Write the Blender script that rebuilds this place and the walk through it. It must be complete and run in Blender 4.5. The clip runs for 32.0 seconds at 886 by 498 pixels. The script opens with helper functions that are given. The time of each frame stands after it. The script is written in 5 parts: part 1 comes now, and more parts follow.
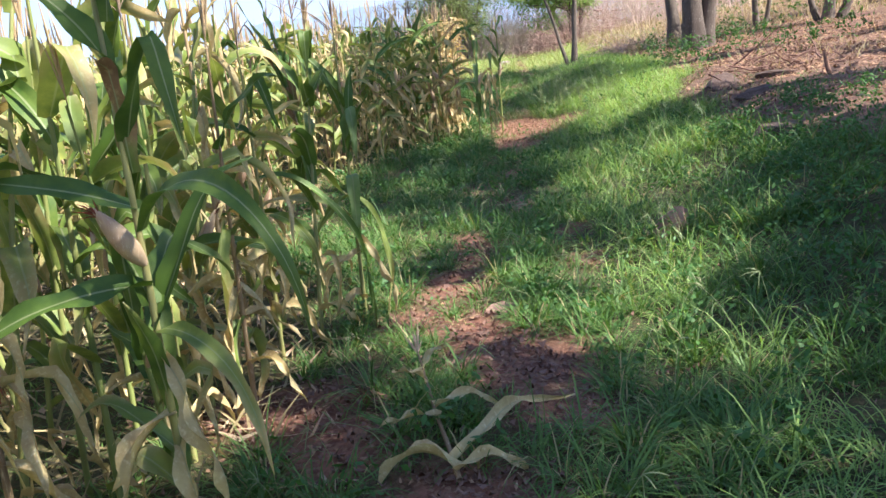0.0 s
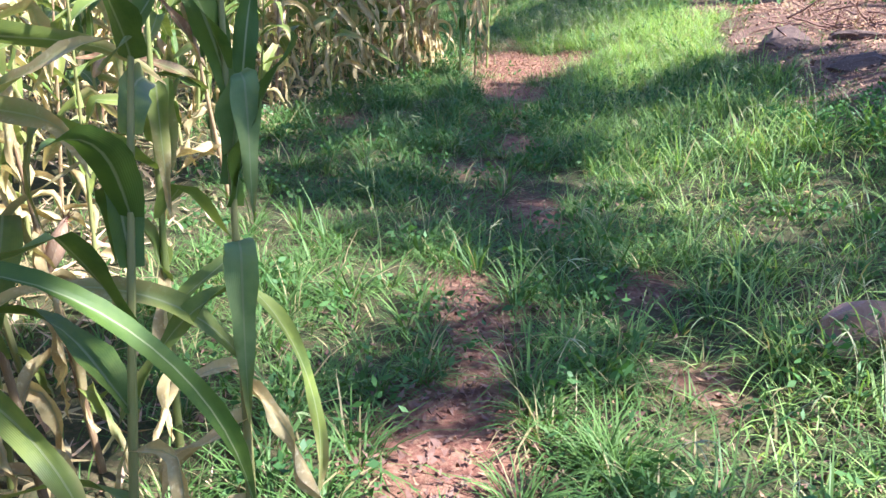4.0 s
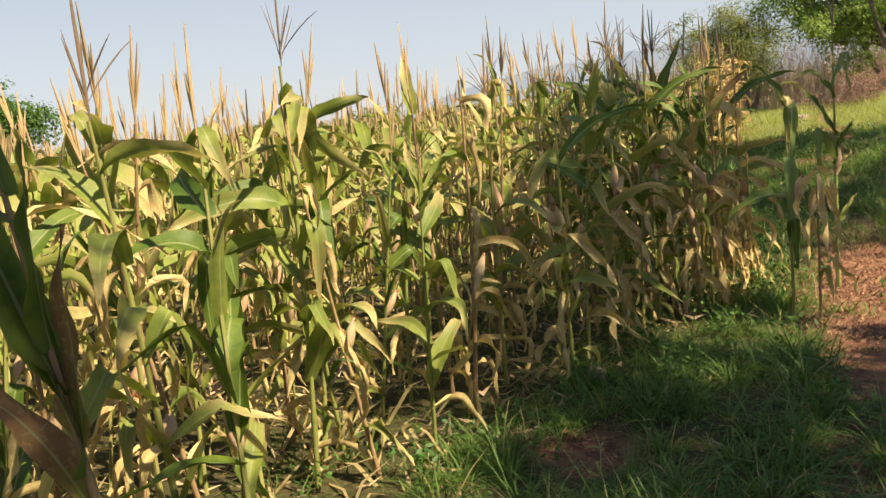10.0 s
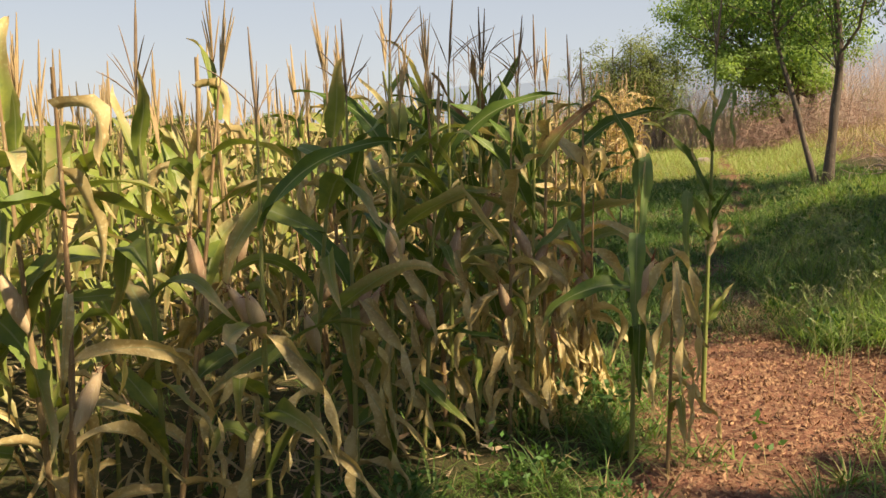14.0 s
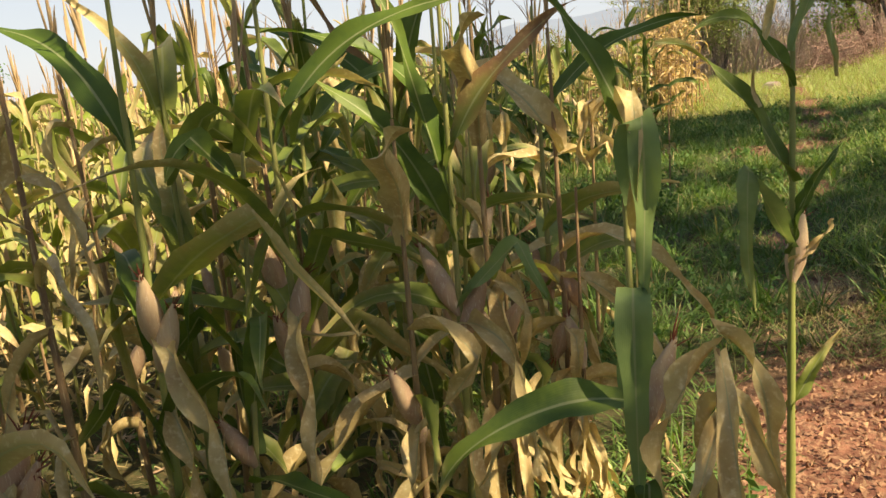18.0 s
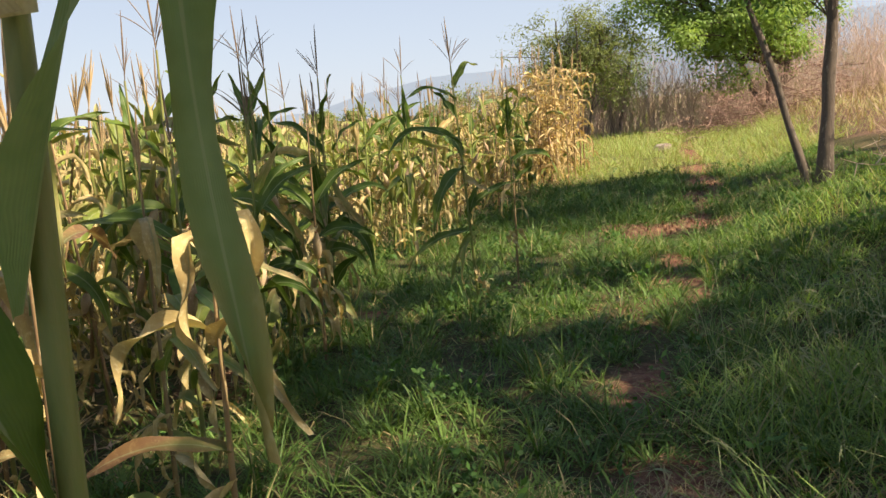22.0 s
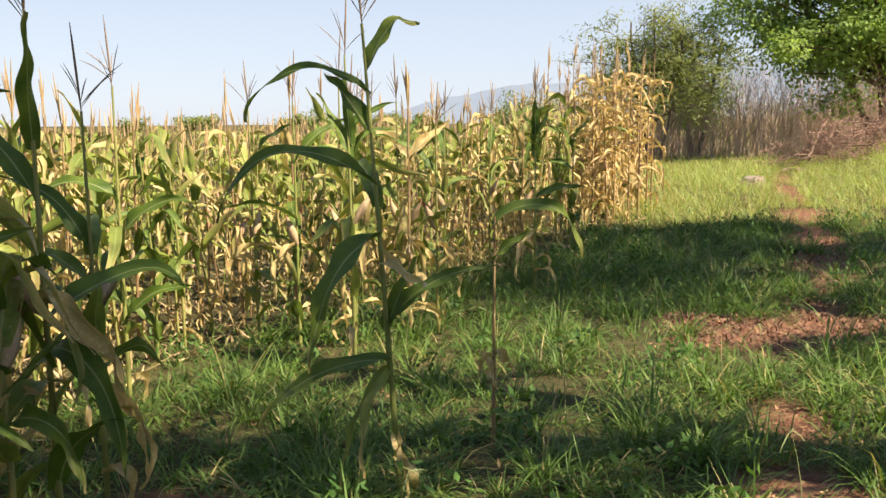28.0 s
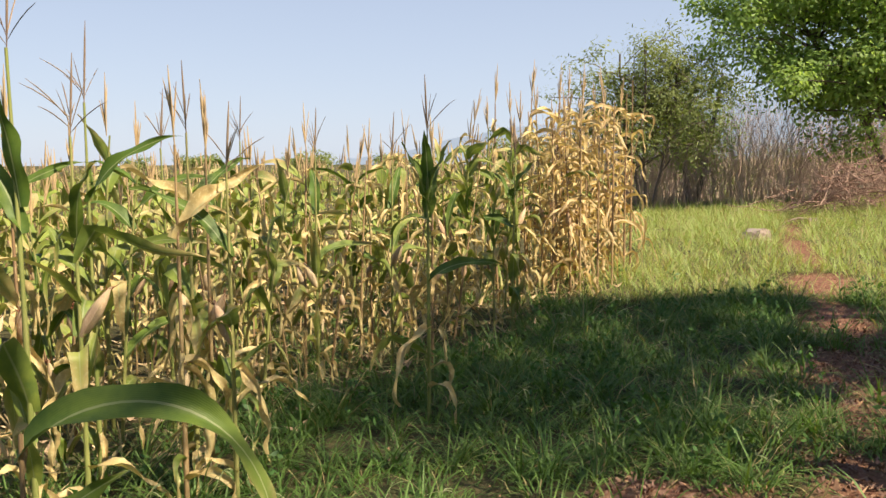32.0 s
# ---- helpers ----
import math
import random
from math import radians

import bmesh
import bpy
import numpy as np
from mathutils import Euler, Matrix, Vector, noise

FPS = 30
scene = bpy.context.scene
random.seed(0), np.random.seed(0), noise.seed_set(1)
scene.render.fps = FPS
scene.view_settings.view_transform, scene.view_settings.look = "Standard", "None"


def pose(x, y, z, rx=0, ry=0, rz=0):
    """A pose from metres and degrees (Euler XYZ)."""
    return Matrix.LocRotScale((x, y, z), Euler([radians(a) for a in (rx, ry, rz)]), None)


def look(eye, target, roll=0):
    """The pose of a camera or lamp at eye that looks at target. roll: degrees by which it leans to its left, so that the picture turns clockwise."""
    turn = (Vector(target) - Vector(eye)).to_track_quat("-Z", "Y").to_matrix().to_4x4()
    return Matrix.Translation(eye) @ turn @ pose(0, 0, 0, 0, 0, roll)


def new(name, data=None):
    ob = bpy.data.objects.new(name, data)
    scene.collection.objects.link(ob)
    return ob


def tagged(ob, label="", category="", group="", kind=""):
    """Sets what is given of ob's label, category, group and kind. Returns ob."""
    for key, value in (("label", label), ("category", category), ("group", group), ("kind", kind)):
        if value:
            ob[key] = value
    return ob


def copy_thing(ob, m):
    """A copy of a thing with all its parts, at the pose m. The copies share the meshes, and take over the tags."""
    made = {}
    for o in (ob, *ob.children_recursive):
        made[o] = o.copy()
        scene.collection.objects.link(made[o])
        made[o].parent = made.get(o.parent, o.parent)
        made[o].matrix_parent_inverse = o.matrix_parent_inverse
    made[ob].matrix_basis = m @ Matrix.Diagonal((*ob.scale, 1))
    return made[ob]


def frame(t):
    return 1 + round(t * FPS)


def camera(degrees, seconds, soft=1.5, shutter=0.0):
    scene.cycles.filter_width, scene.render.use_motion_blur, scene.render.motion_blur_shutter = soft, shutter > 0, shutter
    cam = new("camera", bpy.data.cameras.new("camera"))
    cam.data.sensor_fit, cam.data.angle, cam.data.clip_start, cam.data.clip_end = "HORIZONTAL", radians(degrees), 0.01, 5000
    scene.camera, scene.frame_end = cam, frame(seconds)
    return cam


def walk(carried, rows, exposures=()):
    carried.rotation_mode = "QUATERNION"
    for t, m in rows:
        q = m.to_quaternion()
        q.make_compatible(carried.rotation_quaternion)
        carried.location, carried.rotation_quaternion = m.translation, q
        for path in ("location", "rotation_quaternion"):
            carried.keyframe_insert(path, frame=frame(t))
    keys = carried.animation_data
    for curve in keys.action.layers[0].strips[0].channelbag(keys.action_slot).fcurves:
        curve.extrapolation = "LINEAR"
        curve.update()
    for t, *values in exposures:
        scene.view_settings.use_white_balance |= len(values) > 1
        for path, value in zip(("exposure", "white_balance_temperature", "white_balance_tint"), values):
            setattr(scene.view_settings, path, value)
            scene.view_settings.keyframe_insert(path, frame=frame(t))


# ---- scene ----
cam = camera(54.0, 32.0)
METRES, EYE, TILT, LEAN, TURN = 21.0, 1.5, -13.2, 5.0, 0.0
ROWS = [
    (0.0, 0.0, 0.0, 0.0, -0.0, 0.0, -0.0),
    (0.5, 0.0013, 0.0148, 0.0025, -3.44, -0.08, 0.39),
    (1.0, 0.0016, 0.0331, 0.0045, -8.3, -2.39, 0.74),
    (1.5, 0.0005, 0.0509, 0.0093, -6.33, -2.17, 1.82),
    (2.0, 0.0022, 0.0671, 0.0146, -4.48, -1.24, 3.49),
    (2.5, 0.0035, 0.0811, 0.0152, -7.22, -4.08, 3.96),
    (3.0, 0.0004, 0.1032, 0.0167, -9.19, -7.54, 2.03),
    (3.5, -0.0045, 0.1182, 0.0209, -5.74, -8.15, -3.74),
    (4.0, -0.0101, 0.1398, 0.0297, -3.87, -5.48, -5.6),
    (4.5, -0.0159, 0.1552, 0.0409, -6.71, -0.14, -2.69),
    (6.5, -0.0009, 0.2005, 0.0558, -2.09, 4.92, -1.76),
    (7.0, -0.0017, 0.2132, 0.0585, 4.92, 3.94, -1.47),
    (7.5, 0.0001, 0.23, 0.063, 11.18, 3.97, -2.12),
    (8.0, -0.0008, 0.2487, 0.0653, 11.31, 2.94, -4.37),
    (8.5, -0.0044, 0.2687, 0.0724, 8.64, 1.18, -4.34),
    (9.0, -0.0028, 0.282, 0.0768, 12.19, 2.68, -2.43),
    (9.5, -0.0005, 0.2968, 0.0793, 17.37, 3.25, -2.78),
    (10.0, -0.0007, 0.3119, 0.0829, 16.95, 2.34, -3.18),
    (10.5, -0.0006, 0.3243, 0.0858, 17.44, 1.75, -3.02),
    (11.0, 0.0039, 0.3389, 0.0911, 18.89, 2.44, -3.67),
    (11.5, 0.0066, 0.35, 0.0932, 16.55, 2.02, -4.07),
    (12.0, 0.0077, 0.3679, 0.0968, 11.41, 1.52, -4.86),
    (12.5, 0.0087, 0.379, 0.0985, 12.29, 0.4, -4.25),
    (13.0, 0.0159, 0.3908, 0.1039, 16.39, 1.97, -5.51),
    (13.5, 0.0193, 0.4006, 0.1064, 15.33, 3.53, -6.72),
    (14.0, 0.0193, 0.4174, 0.1095, 11.0, 3.68, -7.21),
    (14.5, 0.0215, 0.4329, 0.113, 9.98, 3.28, -4.01),
    (15.0, 0.0258, 0.4455, 0.1178, 13.41, 2.85, -4.14),
    (15.5, 0.026, 0.457, 0.1192, 15.17, 2.26, -6.49),
    (17.5, 0.0272, 0.5077, 0.1293, 19.98, 0.46, -4.81),
    (18.0, 0.0271, 0.5248, 0.1339, 15.42, -0.46, -3.94),
    (18.5, 0.0307, 0.5323, 0.1373, 13.87, 1.18, -2.62),
    (19.0, 0.0378, 0.5452, 0.1412, 15.57, 2.62, -2.69),
    (19.5, 0.0434, 0.5565, 0.1435, 13.8, 2.43, -4.3),
    (20.0, 0.0467, 0.5744, 0.1496, 11.25, 4.09, -4.72),
    (20.5, 0.0491, 0.5882, 0.152, 11.34, 4.81, -2.3),
    (21.0, 0.0524, 0.6055, 0.1575, 12.76, 4.84, -2.08),
    (21.5, 0.0538, 0.617, 0.1588, 11.94, 3.85, -3.69),
    (22.0, 0.0529, 0.634, 0.1643, 10.05, 3.2, -3.57),
    (22.5, 0.054, 0.6467, 0.1671, 13.72, 3.4, -2.26),
    (23.0, 0.0552, 0.663, 0.1731, 20.43, 3.66, -3.66),
    (23.5, 0.0537, 0.6789, 0.1758, 21.51, 2.89, -5.66),
    (24.0, 0.0521, 0.6939, 0.1795, 20.02, 2.12, -5.44),
    (24.5, 0.0497, 0.7108, 0.1836, 25.4, 1.52, -6.65),
    (26.5, 0.0486, 0.7662, 0.1969, 23.9, 1.64, -7.08),
    (27.0, 0.0515, 0.7814, 0.1999, 17.38, 3.2, -8.17),
    (27.5, 0.0513, 0.8015, 0.2048, 11.21, 4.63, -8.68),
    (28.0, 0.0526, 0.8165, 0.2064, 14.17, 3.24, -7.75),
    (28.5, 0.0557, 0.8354, 0.2092, 16.99, 0.55, -7.37),
    (29.0, 0.0536, 0.8557, 0.2138, 14.06, -0.92, -6.77),
    (29.5, 0.0544, 0.8704, 0.2174, 12.32, 1.36, -6.18),
    (30.0, 0.0567, 0.8878, 0.2247, 16.08, 3.88, -5.09),
    (30.5, 0.0583, 0.8994, 0.2257, 15.34, 3.62, -6.93),
    (31.0, 0.0556, 0.9167, 0.2304, 13.12, 4.78, -8.53),
    (31.5, 0.0606, 0.9309, 0.2344, 14.55, 5.37, -7.23),
    (32.0, 0.0639, 0.9468, 0.239, 14.58, 5.81, -7.99),
]
walk(cam, [(t, pose(0, 0, EYE, TILT, LEAN, TURN) @ pose(METRES * x, METRES * y, METRES * z, 90 + pitch, roll, yaw)) for t, x, y, z, yaw, pitch, roll in ROWS],
     exposures=[(0.0, 1.53, 5700, 12), (1.0, 1.55, 5450, 10), (2.0, 1.57, 5800, 11), (3.0, 1.6, 5200, 13), (4.5, 2.08, 5250, 18), (6.5, 1.0, 7900, 8), (8.0, 0.86, 8000, 8), (9.0, 1.18, 8350, 8), (10.0, 0.86, 8100, 9), (12.0, 0.76, 8300, 10), (14.0, 0.78, 8300, 10), (15.0, 0.84, 8300, 10), (18.0, 1.05, 8500, 10), (19.0, 0.98, 8200, 10), (20.0, 0.88, 8000, 10), (22.0, 0.96, 7500, 10), (23.0, 0.88, 7300, 10), (24.0, 1.12, 7500, 10), (28.0, 1.08, 7500, 10), (29.0, 1.12, 7500, 10), (30.0, 0.79, 7550, 10), (32.0, 0.88, 7200, 10)])

# ---------------------------------------------------------------- light
SUN_AZ, SUN_EL = radians(110.0), radians(47.0)      # clockwise from straight ahead (+y)
world = bpy.data.worlds.new("sky")
scene.world = world
world.use_nodes = True
wn, wl = world.node_tree.nodes, world.node_tree.links
sky = wn.new("ShaderNodeTexSky")
sky.sky_type, sky.sun_disc = "NISHITA", False
sky.sun_elevation, sky.sun_rotation = SUN_EL, SUN_AZ
sky.air_density, sky.dust_density, sky.ozone_density = 1.0, 0.45, 1.6
wn["Background"].inputs["Strength"].default_value = 0.058
haze = wn.new("ShaderNodeMix")                      # thin even haze over the whole sky
haze.data_type = "RGBA"
haze.inputs[0].default_value = 0.75
height = wn.new("ShaderNodeSeparateXYZ")
wl.new(wn.new("ShaderNodeTexCoord").outputs["Generated"], height.inputs[0])
lift = wn.new("ShaderNodeMapRange")                 # paler towards the horizon, all round
lift.interpolation_type = "SMOOTHSTEP"
lift.inputs[1].default_value, lift.inputs[2].default_value = -0.02, 0.62
wl.new(height.outputs[2], lift.inputs[0])
veil = wn.new("ShaderNodeMix")
veil.data_type = "RGBA"
veil.inputs[6].default_value, veil.inputs[7].default_value = (6.2, 7.5, 10.2, 1), (2.3, 3.4, 6.3, 1)
wl.new(lift.outputs[0], veil.inputs[0])
wl.new(veil.outputs[2], haze.inputs[7])
wl.new(sky.outputs[0], haze.inputs[6])
wl.new(haze.outputs[2], wn["Background"].inputs["Color"])
sun = new("sun", bpy.data.lights.new("sun", "SUN"))
sun.data.energy, sun.data.angle, sun.data.color = 5.3, radians(0.53), (1.0, 0.92, 0.78)
to_sun = Vector((math.sin(SUN_AZ) * math.cos(SUN_EL), math.cos(SUN_AZ) * math.cos(SUN_EL), math.sin(SUN_EL)))
sun.matrix_world = look((20, -20, 40), Vector((20, -20, 40)) - to_sun)


# ---------------------------------------------------------------- materials
def shader(name):
    m = bpy.data.materials.new(name)
    m.use_nodes = True
    nt = m.node_tree
    return m, nt.nodes, nt.links, nt.nodes["Principled BSDF"]


def mixed(n, l, fac, a, b, blend="MIX"):
    """A colour mix; fac, a and b are sockets or plain values."""
    x = n.new("ShaderNodeMix")
    x.data_type, x.blend_type = "RGBA", blend
    for i, v in ((0, fac), (6, a), (7, b)):
        if isinstance(v, bpy.types.NodeSocket):
            l.new(v, x.inputs[i])
        else:
            x.inputs[i].default_value = v if i == 0 else (*v, 1)
    return x.outputs[2]


def calc(n, l, op, a, b=0.0, c=0.0):
    x = n.new("ShaderNodeMath")
    x.operation = op
    for i, v in enumerate((a, b, c)):
        if isinstance(v, bpy.types.NodeSocket):
            l.new(v, x.inputs[i])
        else:
            x.inputs[i].default_value = v
    return x.outputs[0]


def ramp(n, l, v, a, b):
    x = n.new("ShaderNodeMapRange")
    x.interpolation_type = "SMOOTHSTEP"
    l.new(v, x.inputs[0])
    x.inputs[1].default_value, x.inputs[2].default_value = a, b
    return x.outputs[0]


def speckle(n, l, scale, detail=4.0, rough=0.6, where=None):
    x = n.new("ShaderNodeTexNoise")
    x.inputs["Scale"].default_value, x.inputs["Detail"].default_value, x.inputs["Roughness"].default_value = scale, detail, rough
    if where is not None:
        l.new(where, x.inputs["Vector"])
    return x.outputs["Fac"]


def place(n):
    return n.new("ShaderNodeNewGeometry").outputs["Position"]


def relief(n, l, b, h, strength, distance):
    x = n.new("ShaderNodeBump")
    x.inputs["Strength"].default_value, x.inputs["Distance"].default_value = strength, distance
    l.new(h, x.inputs["Height"])
    l.new(x.outputs[0], b.inputs["Normal"])


def luck(n, l):
    """A random number of its own for every object and every island."""
    o = n.new("ShaderNodeObjectInfo").outputs["Random"]
    g = n.new("ShaderNodeNewGeometry").outputs["Random Per Island"]
    return calc(n, l, "FRACT", calc(n, l, "ADD", o, g))


def thin(m, n, l, b, colour, share, tint):
    """Lets light through a thin leaf."""
    t = n.new("ShaderNodeBsdfTranslucent")
    l.new(mixed(n, l, 1.0, colour, tint, "MULTIPLY"), t.inputs["Color"])
    x = n.new("ShaderNodeMixShader")
    x.inputs[0].default_value = share
    l.new(b.outputs[0], x.inputs[1])
    l.new(t.outputs[0], x.inputs[2])
    l.new(x.outputs[0], n["Material Output"].inputs["Surface"])


def maize_leaf(name, dry_from, dry_to, greens, dries, share=0.27):
    """A maize blade: pale midrib, fine veins, drying from tip and edges."""
    m, n, l, b = shader(name)
    uv = n.new("ShaderNodeSeparateXYZ")
    l.new(n.new("ShaderNodeUVMap").outputs[0], uv.inputs[0])
    u, v = uv.outputs[0], uv.outputs[1]
    r = luck(n, l)
    side = calc(n, l, "ABSOLUTE", calc(n, l, "SUBTRACT", v, 0.5))
    blot = speckle(n, l, 9.0, 4, 0.65, place(n))
    grain = speckle(n, l, 60.0, 3, 0.6, place(n))
    green = mixed(n, l, r, greens[0], greens[1])
    green = mixed(n, l, ramp(n, l, blot, 0.35, 0.7), green, greens[2])
    dry = mixed(n, l, ramp(n, l, blot, 0.3, 0.72), dries[0], dries[1])
    dry = mixed(n, l, ramp(n, l, grain, 0.5, 0.75), dry, dries[2])
    key = calc(n, l, "ADD", calc(n, l, "MULTIPLY", u, 0.75), calc(n, l, "MULTIPLY", side, 0.35))
    key = calc(n, l, "ADD", key, calc(n, l, "MULTIPLY", blot, 0.55))
    key = calc(n, l, "ADD", key, calc(n, l, "MULTIPLY", r, 0.36))
    aged = ramp(n, l, key, dry_from, dry_to)
    sallow = ramp(n, l, key, dry_from - 0.22, dry_to - 0.1)
    col = mixed(n, l, sallow, green, (0.19, 0.23, 0.055))
    col = mixed(n, l, aged, col, dry)
    rib = ramp(n, l, side, 0.05, 0.025)
    col = mixed(n, l, calc(n, l, "MULTIPLY", rib, 0.6), col, (0.36, 0.38, 0.2))
    vein = calc(n, l, "SINE", calc(n, l, "MULTIPLY", v, 120.0))
    col = mixed(n, l, calc(n, l, "MULTIPLY_ADD", calc(n, l, "MULTIPLY", vein, grain), 0.022, 0.02), col, (0.3, 0.32, 0.15))
    l.new(col, b.inputs["Base Color"])
    b.inputs["Roughness"].default_value = 0.5
    b.inputs["Specular IOR Level"].default_value = 0.32
    relief(n, l, b, calc(n, l, "ADD", calc(n, l, "MULTIPLY", vein, 0.3), calc(n, l, "MULTIPLY", grain, 1.0)), 0.2, 0.002)
    thin(m, n, l, b, col, share, (1.0, 1.0, 0.6))
    return m


GREENS = ((0.084, 0.146, 0.019), (0.152, 0.212, 0.034), (0.062, 0.118, 0.019))
DRIES = ((0.66, 0.52, 0.245), (0.48, 0.33, 0.145), (0.76, 0.64, 0.37))
GOLDS = ((0.72, 0.54, 0.29), (0.56, 0.36, 0.17), (0.80, 0.68, 0.44))
LEAF_GREEN = maize_leaf("maize_leaf_green", 1.25, 1.65, GREENS, DRIES)
TURNING = ((0.19, 0.25, 0.045), (0.36, 0.38, 0.085), (0.12, 0.18, 0.042))
LEAF_MIXED = maize_leaf("maize_leaf_turning", 0.82, 1.32, TURNING, DRIES, 0.30)
LEAF_DRY = maize_leaf("maize_leaf_dry", -0.1, 0.5, GREENS, DRIES, 0.22)
# LEAF_GREEN made paler, as folded leaves look with sun on them
LEAF_SUNLIT = maize_leaf("maize_leaf_sunlit", 1.25, 1.65, ((0.20, 0.29, 0.10), (0.28, 0.36, 0.15), (0.17, 0.26, 0.09)), DRIES, 0.36)
FIELD_GREENS = ((0.24, 0.30, 0.050), (0.38, 0.41, 0.085), (0.17, 0.24, 0.045))
BROWNED = maize_leaf("maize_leaf_browned", 0.55, 1.0, GREENS, ((0.30, 0.17, 0.08), (0.20, 0.10, 0.05), (0.42, 0.27, 0.13)), 0.3)
LEAF_GOLD = maize_leaf("maize_leaf_golden", -0.2, 0.4, GREENS, GOLDS, 0.4)
FIELD_LEAF = maize_leaf("maize_leaf_field", 0.74, 1.36, FIELD_GREENS, DRIES)


def plain(name, a, b_, scale, rough, bump=0.4, depth=0.01, fine=None, stretch=(1, 1, 1)):
    """Two colours mixed at two scales, with relief."""
    m, n, l, b = shader(name)
    mp = n.new("ShaderNodeMapping")
    mp.inputs["Scale"].default_value = stretch
    l.new(n.new("ShaderNodeTexCoord").outputs["Object"], mp.inputs["Vector"])
    big = speckle(n, l, scale, 5, 0.6, mp.outputs[0])
    small = speckle(n, l, scale * 7, 4, 0.7, mp.outputs[0])
    r = luck(n, l)
    k = calc(n, l, "ADD", calc(n, l, "MULTIPLY", big, 0.7), calc(n, l, "MULTIPLY", small, 0.5))
    k = calc(n, l, "ADD", k, calc(n, l, "MULTIPLY", r, 0.25))
    col = mixed(n, l, ramp(n, l, k, 0.45, 0.95), a, b_)
    if fine:
        col = mixed(n, l, ramp(n, l, small, 0.55, 0.68), col, fine)
    l.new(col, b.inputs["Base Color"])
    b.inputs["Roughness"].default_value = rough
    b.inputs["Specular IOR Level"].default_value = 0.3
    relief(n, l, b, k, bump, depth)
    return m


def foliage(name, a, b_, c, share=0.4, tint=(1.0, 1.0, 0.45), straw=0.0):
    """Small leaves or blades, each of its own shade."""
    m, n, l, b = shader(name)
    r = luck(n, l)
    col = mixed(n, l, r, a, b_)
    col = mixed(n, l, ramp(n, l, speckle(n, l, 1.3, 3, 0.6, place(n)), 0.4, 0.65), col, c)
    if straw:
        col = mixed(n, l, calc(n, l, "GREATER_THAN", calc(n, l, "FRACT", calc(n, l, "MULTIPLY", r, 37.0)), 1.0 - straw), col, (0.42, 0.34, 0.16))
    l.new(col, b.inputs["Base Color"])
    b.inputs["Roughness"].default_value = 0.55
    b.inputs["Specular IOR Level"].default_value = 0.35
    thin(m, n, l, b, col, share, tint)
    return m


STALK_GREEN = plain("maize_stalk_green", (0.19, 0.23, 0.06), (0.30, 0.27, 0.10), 14, 0.5, 0.3, 0.004, None, (1, 1, 0.15))
STALK_DRY = plain("maize_stalk_dry", (0.36, 0.25, 0.12), (0.22, 0.13, 0.07), 12, 0.7, 0.4, 0.004, (0.48, 0.36, 0.2), (1, 1, 0.15))
TASSEL = plain("maize_tassel", (0.30, 0.21, 0.13), (0.19, 0.13, 0.09), 30, 0.8)
TASSEL_GOLD = plain("maize_tassel_gold", (0.52, 0.38, 0.21), (0.40, 0.27, 0.14), 30, 0.8)
HUSK = plain("maize_husk", (0.56, 0.42, 0.25), (0.42, 0.25, 0.16), 25, 0.65, 0.5, 0.004, (0.64, 0.52, 0.36), (1, 1, 0.1))
SILK = plain("maize_silk", (0.13, 0.03, 0.02), (0.30, 0.08, 0.04), 40, 0.8)
GRASS = foliage("grass_blades", (0.072, 0.145, 0.031), (0.195, 0.295, 0.072), (0.120, 0.215, 0.050), 0.36, (0.95, 1.0, 0.42), 0.06)
# tall grass greens, lightened to carry the sun on its strip
SUNLIT_LUSH = foliage("lush_grass_sunlit", (0.24, 0.37, 0.080), (0.42, 0.54, 0.170), (0.32, 0.46, 0.120), 0.45, (1.0, 1.0, 0.45), 0.08)
# GRASS again, paler to colour in the sunlight, with more straw
SUNLIT_FAR_GRASS = foliage("sunlit_far_grass", (0.30, 0.40, 0.11), (0.44, 0.50, 0.19), (0.36, 0.45, 0.14), 0.42, (1.0, 1.0, 0.5), 0.25)
STRAW = foliage("dry_grass", (0.40, 0.31, 0.15), (0.52, 0.42, 0.22), (0.36, 0.26, 0.13), 0.3, (1.0, 0.95, 0.7))
WEED = foliage("weed_leaves", (0.07, 0.16, 0.035), (0.11, 0.22, 0.05), (0.06, 0.14, 0.035), 0.35)
TREE_FINE = foliage("fine_tree_leaves", (0.065, 0.150, 0.032), (0.115, 0.220, 0.050), (0.08, 0.18, 0.036), 0.45)
TREE_BRIGHT = foliage("bright_tree_leaves", (0.25, 0.38, 0.10), (0.39, 0.51, 0.17), (0.31, 0.45, 0.13), 0.6, (1.0, 1.0, 0.6))
TREE_GREY = foliage("grey_shrub_leaves", (0.20, 0.25, 0.085), (0.32, 0.36, 0.14), (0.25, 0.29, 0.10), 0.5)
LITTER = plain("leaf_litter", (0.42, 0.24, 0.13), (0.24, 0.13, 0.08), 20, 0.8, 0.3, 0.004, (0.55, 0.38, 0.22))
BARK = plain("bark", (0.20, 0.155, 0.12), (0.10, 0.075, 0.06), 5, 0.9, 0.9, 0.03, (0.27, 0.22, 0.18), (1, 1, 0.25))
BARK_PALE = plain("pale_bark", (0.15, 0.115, 0.09), (0.07, 0.052, 0.042), 5, 0.9, 1.0, 0.05, (0.24, 0.20, 0.16), (1, 1, 0.3))
TWIG = plain("bare_twig", (0.40, 0.28, 0.22), (0.56, 0.42, 0.34), 6, 0.85)
BRUSH = plain("brushwood", (0.15, 0.078, 0.055), (0.27, 0.155, 0.11), 8, 0.85, 0.5, 0.01, (0.11, 0.06, 0.045))
